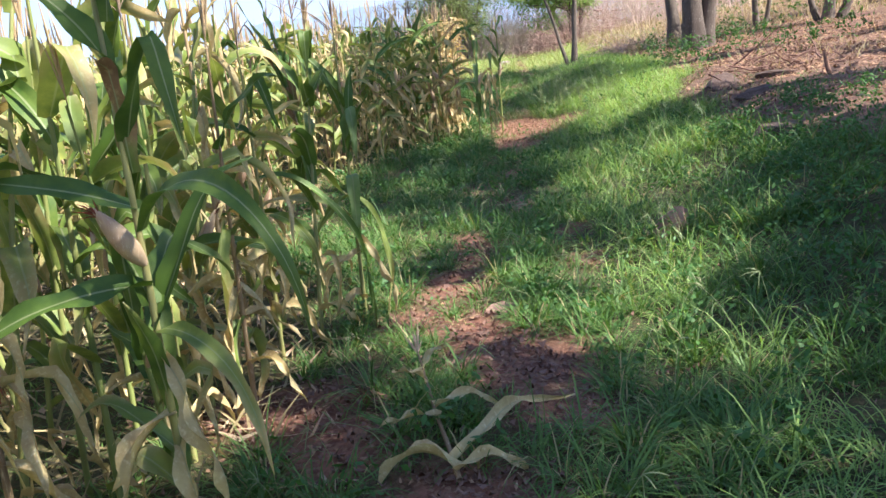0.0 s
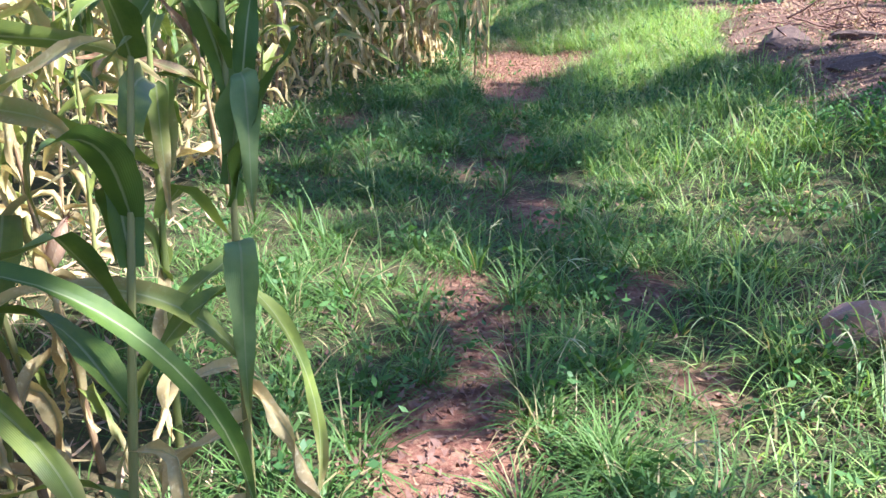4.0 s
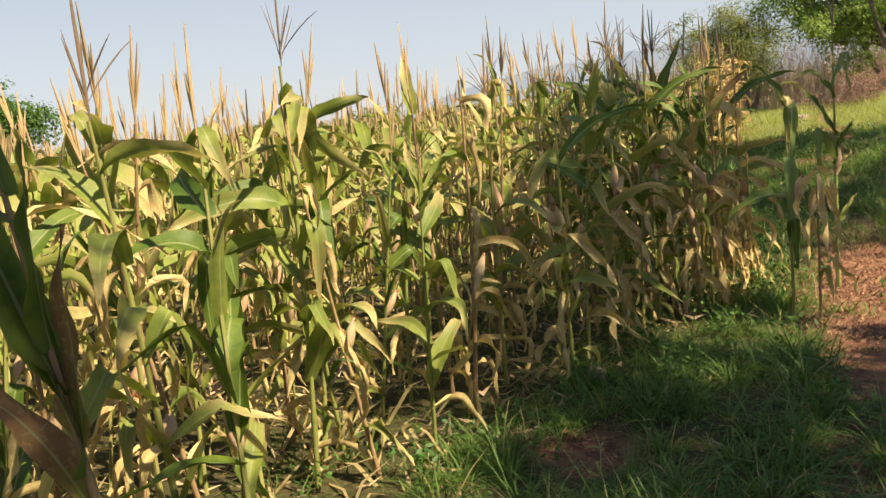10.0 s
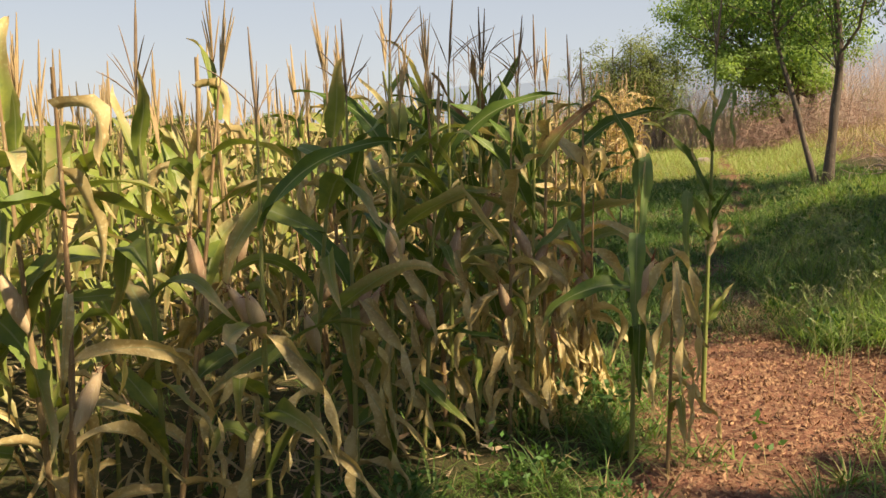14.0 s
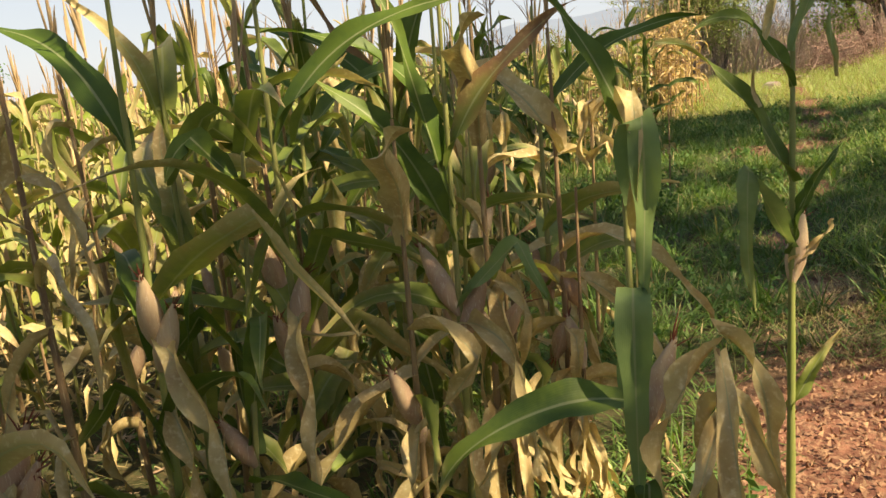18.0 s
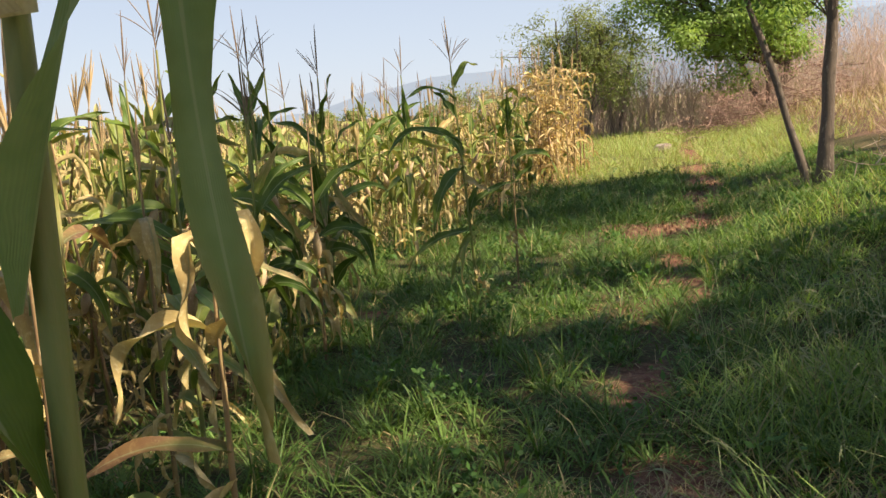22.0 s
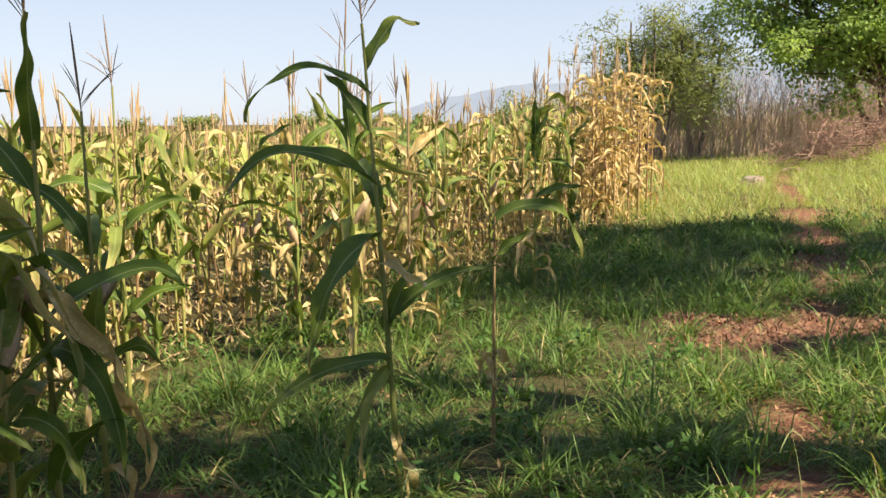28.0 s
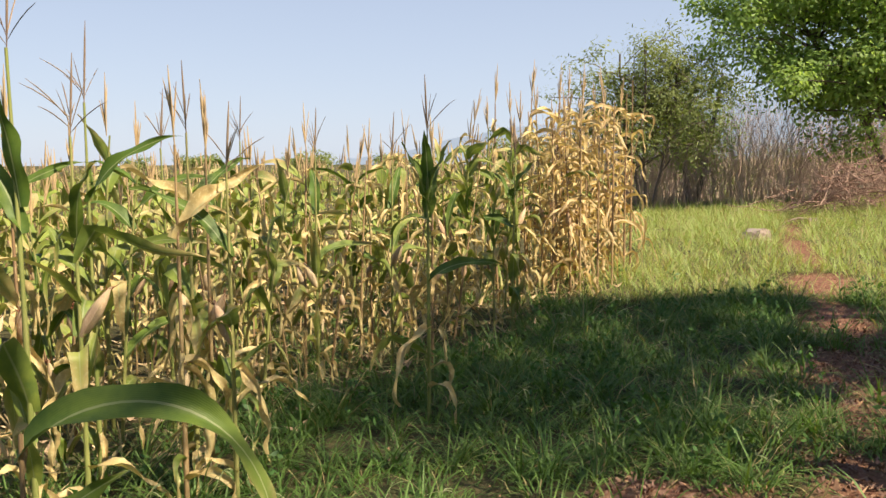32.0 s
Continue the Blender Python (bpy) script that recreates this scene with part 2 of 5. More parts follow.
PILE = plain("reddish_brushwood", (0.24, 0.135, 0.10), (0.37, 0.24, 0.185), 8, 0.85, 0.5, 0.01, (0.22, 0.12, 0.09))
STONE = plain("pale_stone", (0.42, 0.33, 0.27), (0.30, 0.20, 0.15), 9, 0.85, 0.6, 0.02, (0.52, 0.45, 0.38))
RED_STONE = plain("red_stone", (0.42, 0.25, 0.185), (0.27, 0.145, 0.105), 9, 0.9, 0.6, 0.02, (0.44, 0.30, 0.23))
DARK_STONE = plain("dark_stone", (0.15, 0.095, 0.07), (0.08, 0.05, 0.038), 7, 0.9, 0.7, 0.03, (0.23, 0.16, 0.12))


def soil_material():
    m, n, l, b = shader("red_soil")
    p = place(n)
    bare = n.new("ShaderNodeAttribute")
    bare.attribute_name = "bare"
    bank = n.new("ShaderNodeAttribute")
    bank.attribute_name = "bank"
    big, mid, fine = speckle(n, l, 1.1, 4, 0.6, p), speckle(n, l, 11, 5, 0.65, p), speckle(n, l, 75, 4, 0.7, p)
    vor = n.new("ShaderNodeTexVoronoi")
    vor.inputs["Scale"].default_value = 55
    l.new(p, vor.inputs["Vector"])
    chip = n.new("ShaderNodeSeparateColor")
    l.new(vor.outputs["Color"], chip.inputs[0])
    red = mixed(n, l, ramp(n, l, mid, 0.38, 0.62), (0.145, 0.060, 0.040), (0.31, 0.145, 0.092))
    dark = mixed(n, l, ramp(n, l, mid, 0.35, 0.65), (0.050, 0.058, 0.022), (0.090, 0.082, 0.036))
    col = mixed(n, l, bare.outputs["Fac"], dark, red)
    tan = mixed(n, l, ramp(n, l, big, 0.35, 0.65), (0.22, 0.13, 0.095), (0.12, 0.07, 0.052))
    col = mixed(n, l, calc(n, l, "MULTIPLY", bank.outputs["Fac"], ramp(n, l, mid, 0.25, 0.5)), col, tan)
    flake = calc(n, l, "GREATER_THAN", chip.outputs[0], 0.66)
    strewn = calc(n, l, "MULTIPLY_ADD", calc(n, l, "MAXIMUM", bare.outputs["Fac"], bank.outputs["Fac"]), 0.55, 0.15)
    col = mixed(n, l, calc(n, l, "MULTIPLY", flake, strewn), col, mixed(n, l, chip.outputs[1], (0.37, 0.22, 0.135), (0.18, 0.09, 0.055)))
    col = mixed(n, l, ramp(n, l, fine, 0.5, 0.8), col, (0.11, 0.06, 0.04))
    l.new(col, b.inputs["Base Color"])
    b.inputs["Roughness"].default_value = 0.95
    b.inputs["Specular IOR Level"].default_value = 0.15
    h = calc(n, l, "ADD", calc(n, l, "MULTIPLY", mid, 1.0), calc(n, l, "MULTIPLY", chip.outputs[0], 0.5))
    relief(n, l, b, calc(n, l, "ADD", h, calc(n, l, "MULTIPLY", fine, 0.5)), 0.8, 0.03)
    return m


SOIL = soil_material()


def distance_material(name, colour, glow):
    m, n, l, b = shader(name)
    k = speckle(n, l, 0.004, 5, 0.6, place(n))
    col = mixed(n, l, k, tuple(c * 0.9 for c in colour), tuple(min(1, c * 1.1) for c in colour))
    # near-black base; the emitted colour stands in for distance haze
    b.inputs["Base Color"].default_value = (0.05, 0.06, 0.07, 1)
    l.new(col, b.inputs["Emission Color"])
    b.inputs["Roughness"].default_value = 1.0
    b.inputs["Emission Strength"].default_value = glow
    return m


HAZED_HILLS = distance_material("far_hills_haze_glow", (0.30, 0.38, 0.52), 0.52)


# ---------------------------------------------------------------- the lie of the land
def step(a, b, x):
    t = np.clip((np.asarray(x, float) - a) / (b - a), 0, 1)
    return t * t * (3 - 2 * t)


def lattice(x, y, scale, seed):
    """Smooth random values 0..1 on the plan."""
    x, y = np.asarray(x, float) * scale + 100.5, np.asarray(y, float) * scale + 100.5
    i, j = np.floor(x).astype(np.int64), np.floor(y).astype(np.int64)
    fx, fy = x - i, y - j
    fx, fy = fx * fx * (3 - 2 * fx), fy * fy * (3 - 2 * fy)

    def h(a, b):
        k = (a * 374761393 + b * 668265263 + seed * 1442695041) & 0x7FFFFFFF
        k = ((k ^ (k >> 13)) * 1274126177) & 0x7FFFFFFF
        return ((k ^ (k >> 16)) & 0xFFFF) / 65535.0

    return (h(i, j) * (1 - fx) + h(i + 1, j) * fx) * (1 - fy) + (h(i, j + 1) * (1 - fx) + h(i + 1, j + 1) * fx) * fy


def track(y):
    """x of the worn foot track at y."""
    return np.interp(y, [-10, 4.8, 9, 13.5, 18, 24, 27, 30, 37, 45, 60], [-0.2, 0.15, 0.35, 0.85, 1.3, 1.6, 2.45, 2.7, 3.15, 4, 6])


def land(x, y):
    """Height of the ground without its small bumps."""
    x, y = np.asarray(x, float), np.asarray(y, float)
    base = np.interp(y, [0, 8, 14, 20, 26, 36, 45, 70], [0, 0, 0.06, 0.12, 0.22, 0.5, 0.6, 0.8]) * step(-4, 0, x)
    d = x - track(y)
    lo, hi = np.interp(y, [14, 18, 28, 32], [0.6, 0.3, 0.3, 0.6]), np.interp(y, [14, 18, 28, 32], [3.6, 2.6, 2.6, 3.6])
    f = np.clip((d - lo) / (hi - lo), 0, 1)
    return base + np.where(d < 0, -0.1 * step(0, 2.5, -d), 0.6 * f * f * (3 - 2 * f) + 0.1 * np.clip(d - 2.5, 0, 14))


def ground_z(x, y):
    near = step(60, 20, np.abs(np.asarray(y, float) - 20) + np.abs(x))
    return land(x, y) + near * ((lattice(x, y, 1.1, 3) - 0.5) * 0.07 + (lattice(x, y, 4.0, 5) - 0.5) * 0.035)


def field_edge(y):
    """x of the maize field's ragged edge at y."""
    return np.interp(y, [-9, 1, 4.5, 6, 8.6, 10.7, 11.5, 12.6, 13.5, 14.0, 14.8, 16, 18, 19.7, 20.6, 22, 23.6, 24.6, 26.3, 27.1, 28, 30, 31.5, 33.5],
                     [-1.2, -1.0, -0.7, -1.25, -1.5, -1.4, -1.1, -0.75, -0.35, -0.1, -0.4, -1.1, -1.5, -1.45, -2.0, -2.6, -2.3, -1.25, -1.2, -0.65, -0.25, 0.0, 0.45, 0.4])


BARE_SPOTS = [(0.08, 6.3, 0.16, 0.6), (-0.85, 3.6, 0.42, 0.4), (0.3, 3.9, 0.32, 0.5), (-0.25, 4.6, 0.3, 0.35), (-0.1, 2.6, 0.35, 0.5), (0.10, 4.25, 0.30, 0.62), (0.05, 5.4, 0.16, 0.45), (-0.11, 5.36, 0.26, 0.4), (0.86, 5.68, 0.13, 0.12), (-0.7, 10.9, 0.36, 0.28), (1.25, 14.4, 0.78, 1.7), (0.8, 12.9, 0.5, 0.5), (1.9, 14.7, 0.5, 0.9),
              (1.75, 24.1, 0.62, 0.5), (1.2, 24.5, 0.22, 0.3), (2.15, 24.9, 0.24, 0.4), (2.2, 24.3, 0.45, 0.5), (2.35, 26.0, 0.18, 0.5), (2.5, 27.0, 0.36, 1.0), (2.66, 28.9, 0.36, 1.0), (2.8, 30.9, 0.5, 0.9),
              (2.9, 34.0, 0.2, 2.0), (3.1, 36.8, 0.2, 1.1), (3.35, 38.8, 0.3, 0.9), (1.6, 21.5, 0.24, 0.34), (1.78, 21.2, 0.16, 0.6), (1.72, 22.4, 0.16, 0.4), (1.3, 18.7, 0.16, 0.4),
              (-1.5, 19.2, 0.3, 0.4), (0.6, 7.8, 0.2, 0.6), (0.72, 9.8, 0.16, 0.45), (0.85, 11.2, 0.15, 0.35), (0.2, 9.0, 0.12, 0.15), (-0.5, 9.9, 0.15, 0.15), (0.95, 12.5, 0.16, 0.3), (0.85, 12.1, 0.45, 0.75), (0.9, 6.6, 0.2, 0.2), (1.4, 17.2, 0.26, 0.6), (-1.1, 20.8, 0.35, 0.25), (-0.55, 3.1, 0.3, 0.35), (0.35, 3.3, 0.3, 0.3)]


def bareness(x, y):
    x, y = np.asarray(x, float), np.asarray(y, float)
    wob = lattice(x, y, 2.3, 11) * 0.7 + lattice(x, y, 7.0, 12) * 0.5 - 0.6
    out = step(0.30, 0.1, np.abs(x - track(y)) + wob * 0.5) * 0.3 * step(0.35, 0.6, lattice(x * 0 + 3, y, 0.8, 14)) * step(1, 3, y) * step(42, 36, y)
    for cx, cy, rx, ry in BARE_SPOTS:
        out = np.maximum(out, step(1.25, 0.6, np.hypot((x - cx) / rx, (y - cy) / ry) + wob * 0.6))
    return out


def bankness(x, y):
    """The bare bank under the trees, strewn with dead leaves and straw."""
    d = np.asarray(x, float) - track(y) + (lattice(x, y, 1.6, 21) - 0.5) * 0.9
    low = np.interp(y, [0, 6, 9, 13, 17, 21, 26, 30, 37, 40], [3.3, 2.9, 2.2, 2.2, 2.7, 3.0, 2.5, 2.1, 2.1, 2.0])
    return step(0, 0.7, d - low)


# ---------------------------------------------------------------- mesh tools
def mesh_of(name, verts, quads, mat, uv=None, smooth=True):
    me = bpy.data.meshes.new(name)
    verts, quads = np.asarray(verts, np.float32), np.asarray(quads, np.int32)
    me.vertices.add(len(verts))
    me.vertices.foreach_set("co", verts.ravel())
    me.loops.add(quads.size)
    me.loops.foreach_set("vertex_index", quads.ravel())
    me.polygons.add(len(quads))
    me.polygons.foreach_set("loop_start", np.arange(0, quads.size, quads.shape[1], dtype=np.int32))
    if uv is not None:
        me.uv_layers.new(name="UVMap").data.foreach_set("uv", np.asarray(uv, np.float32)[quads.ravel()].ravel())
    me.update(calc_edges=True)
    if smooth:
        me.polygons.foreach_set("use_smooth", np.ones(len(quads), dtype=bool))
    me.materials.append(mat)
    return me


def join(pieces):
    """Several (verts, quads, uv) as one."""
    vs, qs, us, k = [], [], [], 0
    for v, q, u in pieces:
        vs.append(v), qs.append(q + k), us.append(u)
        k += len(v)
    return np.concatenate(vs), np.concatenate(qs), np.concatenate(us)


def part(name, piece, mat, parent, label=""):
    """One mesh object under a thing or a part."""
    v, q, u = piece
    ob = new(name, mesh_of(name, v, q, mat, u))
    ob.parent = parent
    if label:
        tagged(ob, label)
    return ob


def strip_quads(n, m):
    i = np.arange(n - 1)[:, None] * m + np.arange(m - 1)[None, :]
    i = i.ravel()
    return np.stack([i, i + 1, i + m + 1, i + m], 1)


def tube(points, radii, sides=6):
    """A tapered round limb along a line of points."""
    p, r = np.asarray(points, float), np.asarray(radii, float)
    t = np.gradient(p, axis=0)
    t /= np.linalg.norm(t, axis=1)[:, None] + 1e-9
    ref = np.where(np.abs(t[:, 2:3]) > 0.9, np.array([[1.0, 0, 0]]), np.array([[0, 0, 1.0]]))
    a = np.cross(t, ref)
    a /= np.linalg.norm(a, axis=1)[:, None] + 1e-9
    b = np.cross(t, a)
    ang = np.linspace(0, 2 * np.pi, sides + 1)
    v = p[:, None] + r[:, None, None] * (np.cos(ang)[None, :, None] * a[:, None] + np.sin(ang)[None, :, None] * b[:, None])
    u = np.stack(np.meshgrid(np.linspace(0, 1, sides + 1), np.linspace(0, 1, len(p))), -1)[..., ::-1]
    return v.reshape(-1, 3), strip_quads(len(p), sides + 1), u.reshape(-1, 2)


def blade(length, width, turn, up0, up1, bend=1.0, kink=None, twist=0.0, ruffle=0.006, fold=0.16, n=12, m=5, root=(0, 0, 0), seed=0, sway=0.0, roll=0.0, wobble=0.3):
    """A long leaf: rises at up0 degrees, ends at up1; kink = (where, degrees) breaks it over."""
    u = np.linspace(0, 1, n)
    el = np.radians(up0 + (up1 - up0) * u ** bend)
    if kink:
        el = el - np.radians(kink[1]) * step(kink[0] - 0.03, kink[0] + 0.03, u)
    el = el + wobble * np.sin(u * 6.5 + seed * 2.1) * u
    az = radians(turn) + sway * u ** 2 + wobble * 1.3 * np.sin(u * 5.0 + seed * 1.3) * u
    d = np.stack([np.cos(el) * np.cos(az), np.cos(el) * np.sin(az), np.sin(el)], 1)
    c = np.cumsum(d, 0) * length / (n - 1)
    c = c - c[0] + np.asarray(root)
    side = np.stack([-np.sin(az), np.cos(az), 0 * u], 1)
    up = np.cross(d, side)
    tw = roll * step(0, 0.25, u) + twist * u ** 1.4
    s2 = side * np.cos(tw)[:, None] + up * np.sin(tw)[:, None]
    n2 = np.cross(d, s2)
    w = width * np.minimum(1, 0.55 + 1.7 * u) * np.clip(1.02 - u ** 1.8, 0.015, 1) ** 0.95
    w = w * (1 + 0.09 * np.sin(u * 21 + seed * 3.1) * (u > 0.15))
    a = np.linspace(-1, 1, m)
    rf = ruffle * np.sin(u[:, None] * 15 + seed * 1.7 + (a[None, :] > 0) * 1.3) * np.abs(a)[None, :] ** 2
    v = c[:, None] + s2[:, None] * (a[None, :, None] * w[:, None, None] / 2) + n2[:, None] * (np.abs(a)[None, :, None] * fold * w[:, None, None] + rf[..., None])
    uv = np.stack([np.repeat(u[:, None], m, 1), np.repeat((a[None, :] + 1) / 2, n, 0)], -1)
    return v.reshape(-1, 3), strip_quads(n, m), uv.reshape(-1, 2)


def moved(piece, x=0, y=0, z=0, turn=0.0, size=1.0, lean=(0.0, 0.0)):
    v, q, u = piece
    c, s = math.cos(turn), math.sin(turn)
    w = v * size
    w = np.stack([w[:, 0] * c - w[:, 1] * s + w[:, 2] * lean[0] + x, w[:, 0] * s + w[:, 1] * c + w[:, 2] * lean[1] + y, w[:, 2] + z], 1)
    return w, q, u


def scatter_blades(rng, x, y, length, width, lean, segs=4, way=None):
    """Many grass blades at once, each an arching strip of its own."""
    k = len(x)
    z = ground_z(x, y) - 0.01
    az = rng.uniform(0, 2 * np.pi, k) if way is None else way
    e0 = np.radians(rng.uniform(58, 88, k))
    e1 = e0 - np.radians(rng.uniform(25, 105, k)) * lean
    u = np.linspace(0, 1, segs)
    el = e0[:, None] + (e1 - e0)[:, None] * u[None, :]
    d = np.stack([np.cos(el) * np.cos(az)[:, None], np.cos(el) * np.sin(az)[:, None], np.sin(el)], -1)
    c = np.cumsum(d, 1) * (length / (segs - 1))[:, None, None]
    c = c - c[:, :1] + np.stack([x, y, z], -1)[:, None]
    face = az + np.pi / 2 + rng.uniform(-0.7, 0.7, k)
    side = np.stack([np.cos(face), np.sin(face), np.zeros(k)], -1)[:, None]
    w = width[:, None] * np.array([0.8, 1.0, 0.7, 0.08] if segs == 4 else [0.9, 0.9, 0.08])[None, :]
    v = np.stack([c - side * w[..., None] / 2, c + side * w[..., None] / 2], 2).reshape(-1, 3)
    q = (np.arange(k)[:, None, None] * segs * 2 + strip_quads(segs, 2)[None]).reshape(-1, 4)
    uv = np.zeros((len(v), 2))
    uv[:, 0] = np.tile(np.repeat(u, 2), k)
    return v, q, uv


# ---------------------------------------------------------------- ground
xs = np.concatenate([-np.geomspace(3000, 7, 26), np.arange(-6.5, 10, 0.14), np.geomspace(10.2, 3000, 26)])
ys = np.concatenate([-np.geomspace(3000, 4.5, 20), np.arange(-4, 44, 0.16), np.geomspace(44.5, 3500, 26)])
gx, gy = np.meshgrid(xs, ys)
gz = ground_z(gx, gy) - 0.05 * step(0.5, 1, bareness(gx, gy)) * step(-0.75, -0.6, -np.hypot(gx + 0.7, gy - 10.9))
gv = np.stack([gx, gy, gz], -1).reshape(-1, 3)
ground_mesh = mesh_of("ground", gv, strip_quads(len(ys), len(xs)), SOIL)
for key, values in (("bare", bareness(gx, gy)), ("bank", bankness(gx, gy))):
    ground_mesh.attributes.new(key, "FLOAT", "POINT").data.foreach_set("value", np.asarray(values, np.float32).ravel())
tagged(new("ground", ground_mesh), "reddish soil ground with a worn foot track and leaf litter", "ground", kind="structure")

# far mountains beyond the field; their blue haze is a painted glow
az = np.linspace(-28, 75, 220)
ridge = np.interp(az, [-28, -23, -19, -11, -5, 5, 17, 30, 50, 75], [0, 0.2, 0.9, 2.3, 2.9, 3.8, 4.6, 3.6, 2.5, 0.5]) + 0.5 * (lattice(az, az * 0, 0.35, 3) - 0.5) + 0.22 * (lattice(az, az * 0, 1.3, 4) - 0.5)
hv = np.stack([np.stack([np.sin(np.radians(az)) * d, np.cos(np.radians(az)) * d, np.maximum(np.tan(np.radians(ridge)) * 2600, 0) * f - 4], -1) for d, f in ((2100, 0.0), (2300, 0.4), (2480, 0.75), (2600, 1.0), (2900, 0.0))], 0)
tagged(new("backdrop", mesh_of("backdrop", hv.reshape(-1, 3), strip_quads(5, len(az)), HAZED_HILLS)), "mountain ridge on the horizon, its blue haze painted as a glow", "mountain", kind="structure")


# ---------------------------------------------------------------- maize
def maize_pieces(rng, high, style, fine=True, tassel=True, ears=1, bend=0.035):
    """The pieces of one plant round its foot: (part name, piece, material)."""
    out = []
    n, m = (13, 5) if fine else (6, 3)
    bx, by = rng.normal(0, bend, 2)
    nodes = 7 if fine else 4
    f = np.linspace(0, 1, nodes * 2 - 1 if fine else 4)
    line = np.stack([bx * f ** 2 * high, by * f ** 2 * high, f * high * 0.93], 1)
    rad = (0.0135 - 0.0085 * f) * (1 + 0.16 * (np.arange(len(f)) % 2 == 0) if fine else 1.0) * (high / 1.9) ** 0.5
    stalk_mat = STALK_DRY if style == "dry" or rng.random() < 0.3 else STALK_GREEN
    out.append(("stalk", tube(line, rad, 7 if fine else 3), stalk_mat))
    turn0 = rng.uniform(0, 360)
    count = rng.integers(11, 15) if fine else rng.integers(7, 10)
    for i in range(count):
        g = 0.10 + 0.82 * (i + rng.uniform(-0.25, 0.25)) / (count - 1)
        g = min(max(g, 0.06), 0.95)
        root = (bx * g ** 2 * high, by * g ** 2 * high, g * high * 0.93)
        turn = turn0 + 180 * (i % 2) + rng.normal(0, 50)
        young = g + rng.normal(0, 0.12)
        limit = {"green": 0.18, "mixed": 0.25, "dry": 1.3}[style]
        length = (0.70 - 0.5 * abs(g - 0.55)) * rng.uniform(0.65, 1.2) * high / 2.1
        if young < limit:
            mat = LEAF_DRY if rng.random() < 0.8 else LEAF_MIXED
            if rng.random() < 0.28:
                p = blade(length * 0.7, rng.uniform(0.03, 0.06), turn, rng.uniform(10, 60), -88, 0.28, None, rng.uniform(-7, 7), 0.014, 0.7, n, m, root, i, rng.uniform(-1, 1))
            else:
                p = blade(length, rng.uniform(0.03, 0.068), turn, rng.uniform(35, 70), rng.uniform(-85, -40), 0.7, (rng.uniform(0.2, 0.6), rng.uniform(0, 80)), rng.uniform(-6, 6), 0.014, 0.55, n, m, root, i, rng.uniform(-0.6, 0.6), rng.uniform(-0.9, 0.9))
        else:
            mat = LEAF_GREEN if (style == "green" and rng.random() < 0.6) else LEAF_MIXED
            wide = rng.uniform(0.075, 0.125) * (1.0 if fine else 1.2)
            up0 = rng.uniform(30, 76)
            k = rng.random()
            if k < 0.52:
                p = blade(length, wide, turn, up0, up0 - 25, 1.0, (rng.uniform(0.3, 0.65), rng.uniform(60, 140)), rng.uniform(-1.2, 1.2), 0.006, 0.18, n, m, root, i, rng.uniform(-0.4, 0.4), rng.uniform(-0.8, 0.8))
            elif k < 0.82:
                p = blade(length, wide, turn, up0, rng.uniform(-65, 0), rng.uniform(0.9, 1.6), None, rng.uniform(-1.4, 1.4), 0.007, 0.2, n, m, root, i, rng.uniform(-0.6, 0.6), rng.uniform(-0.9, 0.9))
            else:
                p = blade(length * 0.8, wide * 0.8, turn, rng.uniform(66, 82), rng.uniform(30, 60), 1.5, None, rng.uniform(-1, 1), 0.006, 0.28, n, m, root, i, rng.uniform(-0.4, 0.4), rng.uniform(-0.8, 0.8))
        out.append(("leaf", p, mat))
    if tassel:
        top = np.array([bx * high * 0.87, by * high * 0.87, high * 0.92])
        bits = []
        plume = style == "dry" or not fine or (bend > 0.01 and rng.random() < 0.7)
        for i in range(rng.integers(6, 10) if fine else 4):
            a, tilt, ln = rng.uniform(0, 6.28), (0.06 if i == 0 else rng.uniform(0.04, 0.2) if plume else rng.uniform(0.15, 1.0)), (0.36 if i == 0 else rng.uniform(0.12, 0.26)) * high / 1.9
            f = np.linspace(0, 1, 5 if fine else 3)
            start = top + np.array([0, 0, 0.02 + 0.012 * i])
            li = start + np.stack([np.cos(a) * tilt * f * ln, np.sin(a) * tilt * f * ln, f * ln * (1 - 0.35 * tilt * f)], 1)
            wd = 0.0058 if i == 0 else 0.0042 if plume else 0.0026
            bits.append(tube(li, wd * np.array([0.5, 1, 1.1, 0.9, 0.3] if fine else [0.8, 1.3, 0.4]) * (1 if fine else 1.5), 4 if fine else 3))
        out.append(("tassel", join(bits), TASSEL_GOLD if plume else TASSEL))
    for i in range(ears):
        g = rng.uniform(0.38, 0.55)
        a, tilt = rng.uniform(0, 6.28), rng.uniform(0.25, 0.6)
        f = np.linspace(0, 1, 8 if fine else 4)
        root = np.array([bx * g ** 2 * high, by * g ** 2 * high, g * high * 0.93])
        axis = np.array([math.cos(a) * math.sin(tilt), math.sin(a) * math.sin(tilt), math.cos(tilt)]) * (-0.6 if style == "dry" and rng.random() < 0.5 else 1)
        ln = rng.uniform(0.19, 0.26)
        li = root + axis * (f * ln)[:, None]
        out.append(("ear", tube(li, 0.031 * np.array([0.35, 0.75, 1, 1.05, 0.95, 0.75, 0.45, 0.12] if fine else [0.4, 1, 0.8, 0.1]), 8 if fine else 4), HUSK))
        if fine:
            hair = []
            for j in range(9):
                w = rng.normal(0, 0.35, 3)
                hair.append(tube(li[-2] + (axis + w) * np.linspace(0, 0.055, 3)[:, None] + np.array([0, 0, -1]) * (np.linspace(0, 0.05, 3) ** 2)[:, None] * 6, [0.0025, 0.002, 0.001], 3))
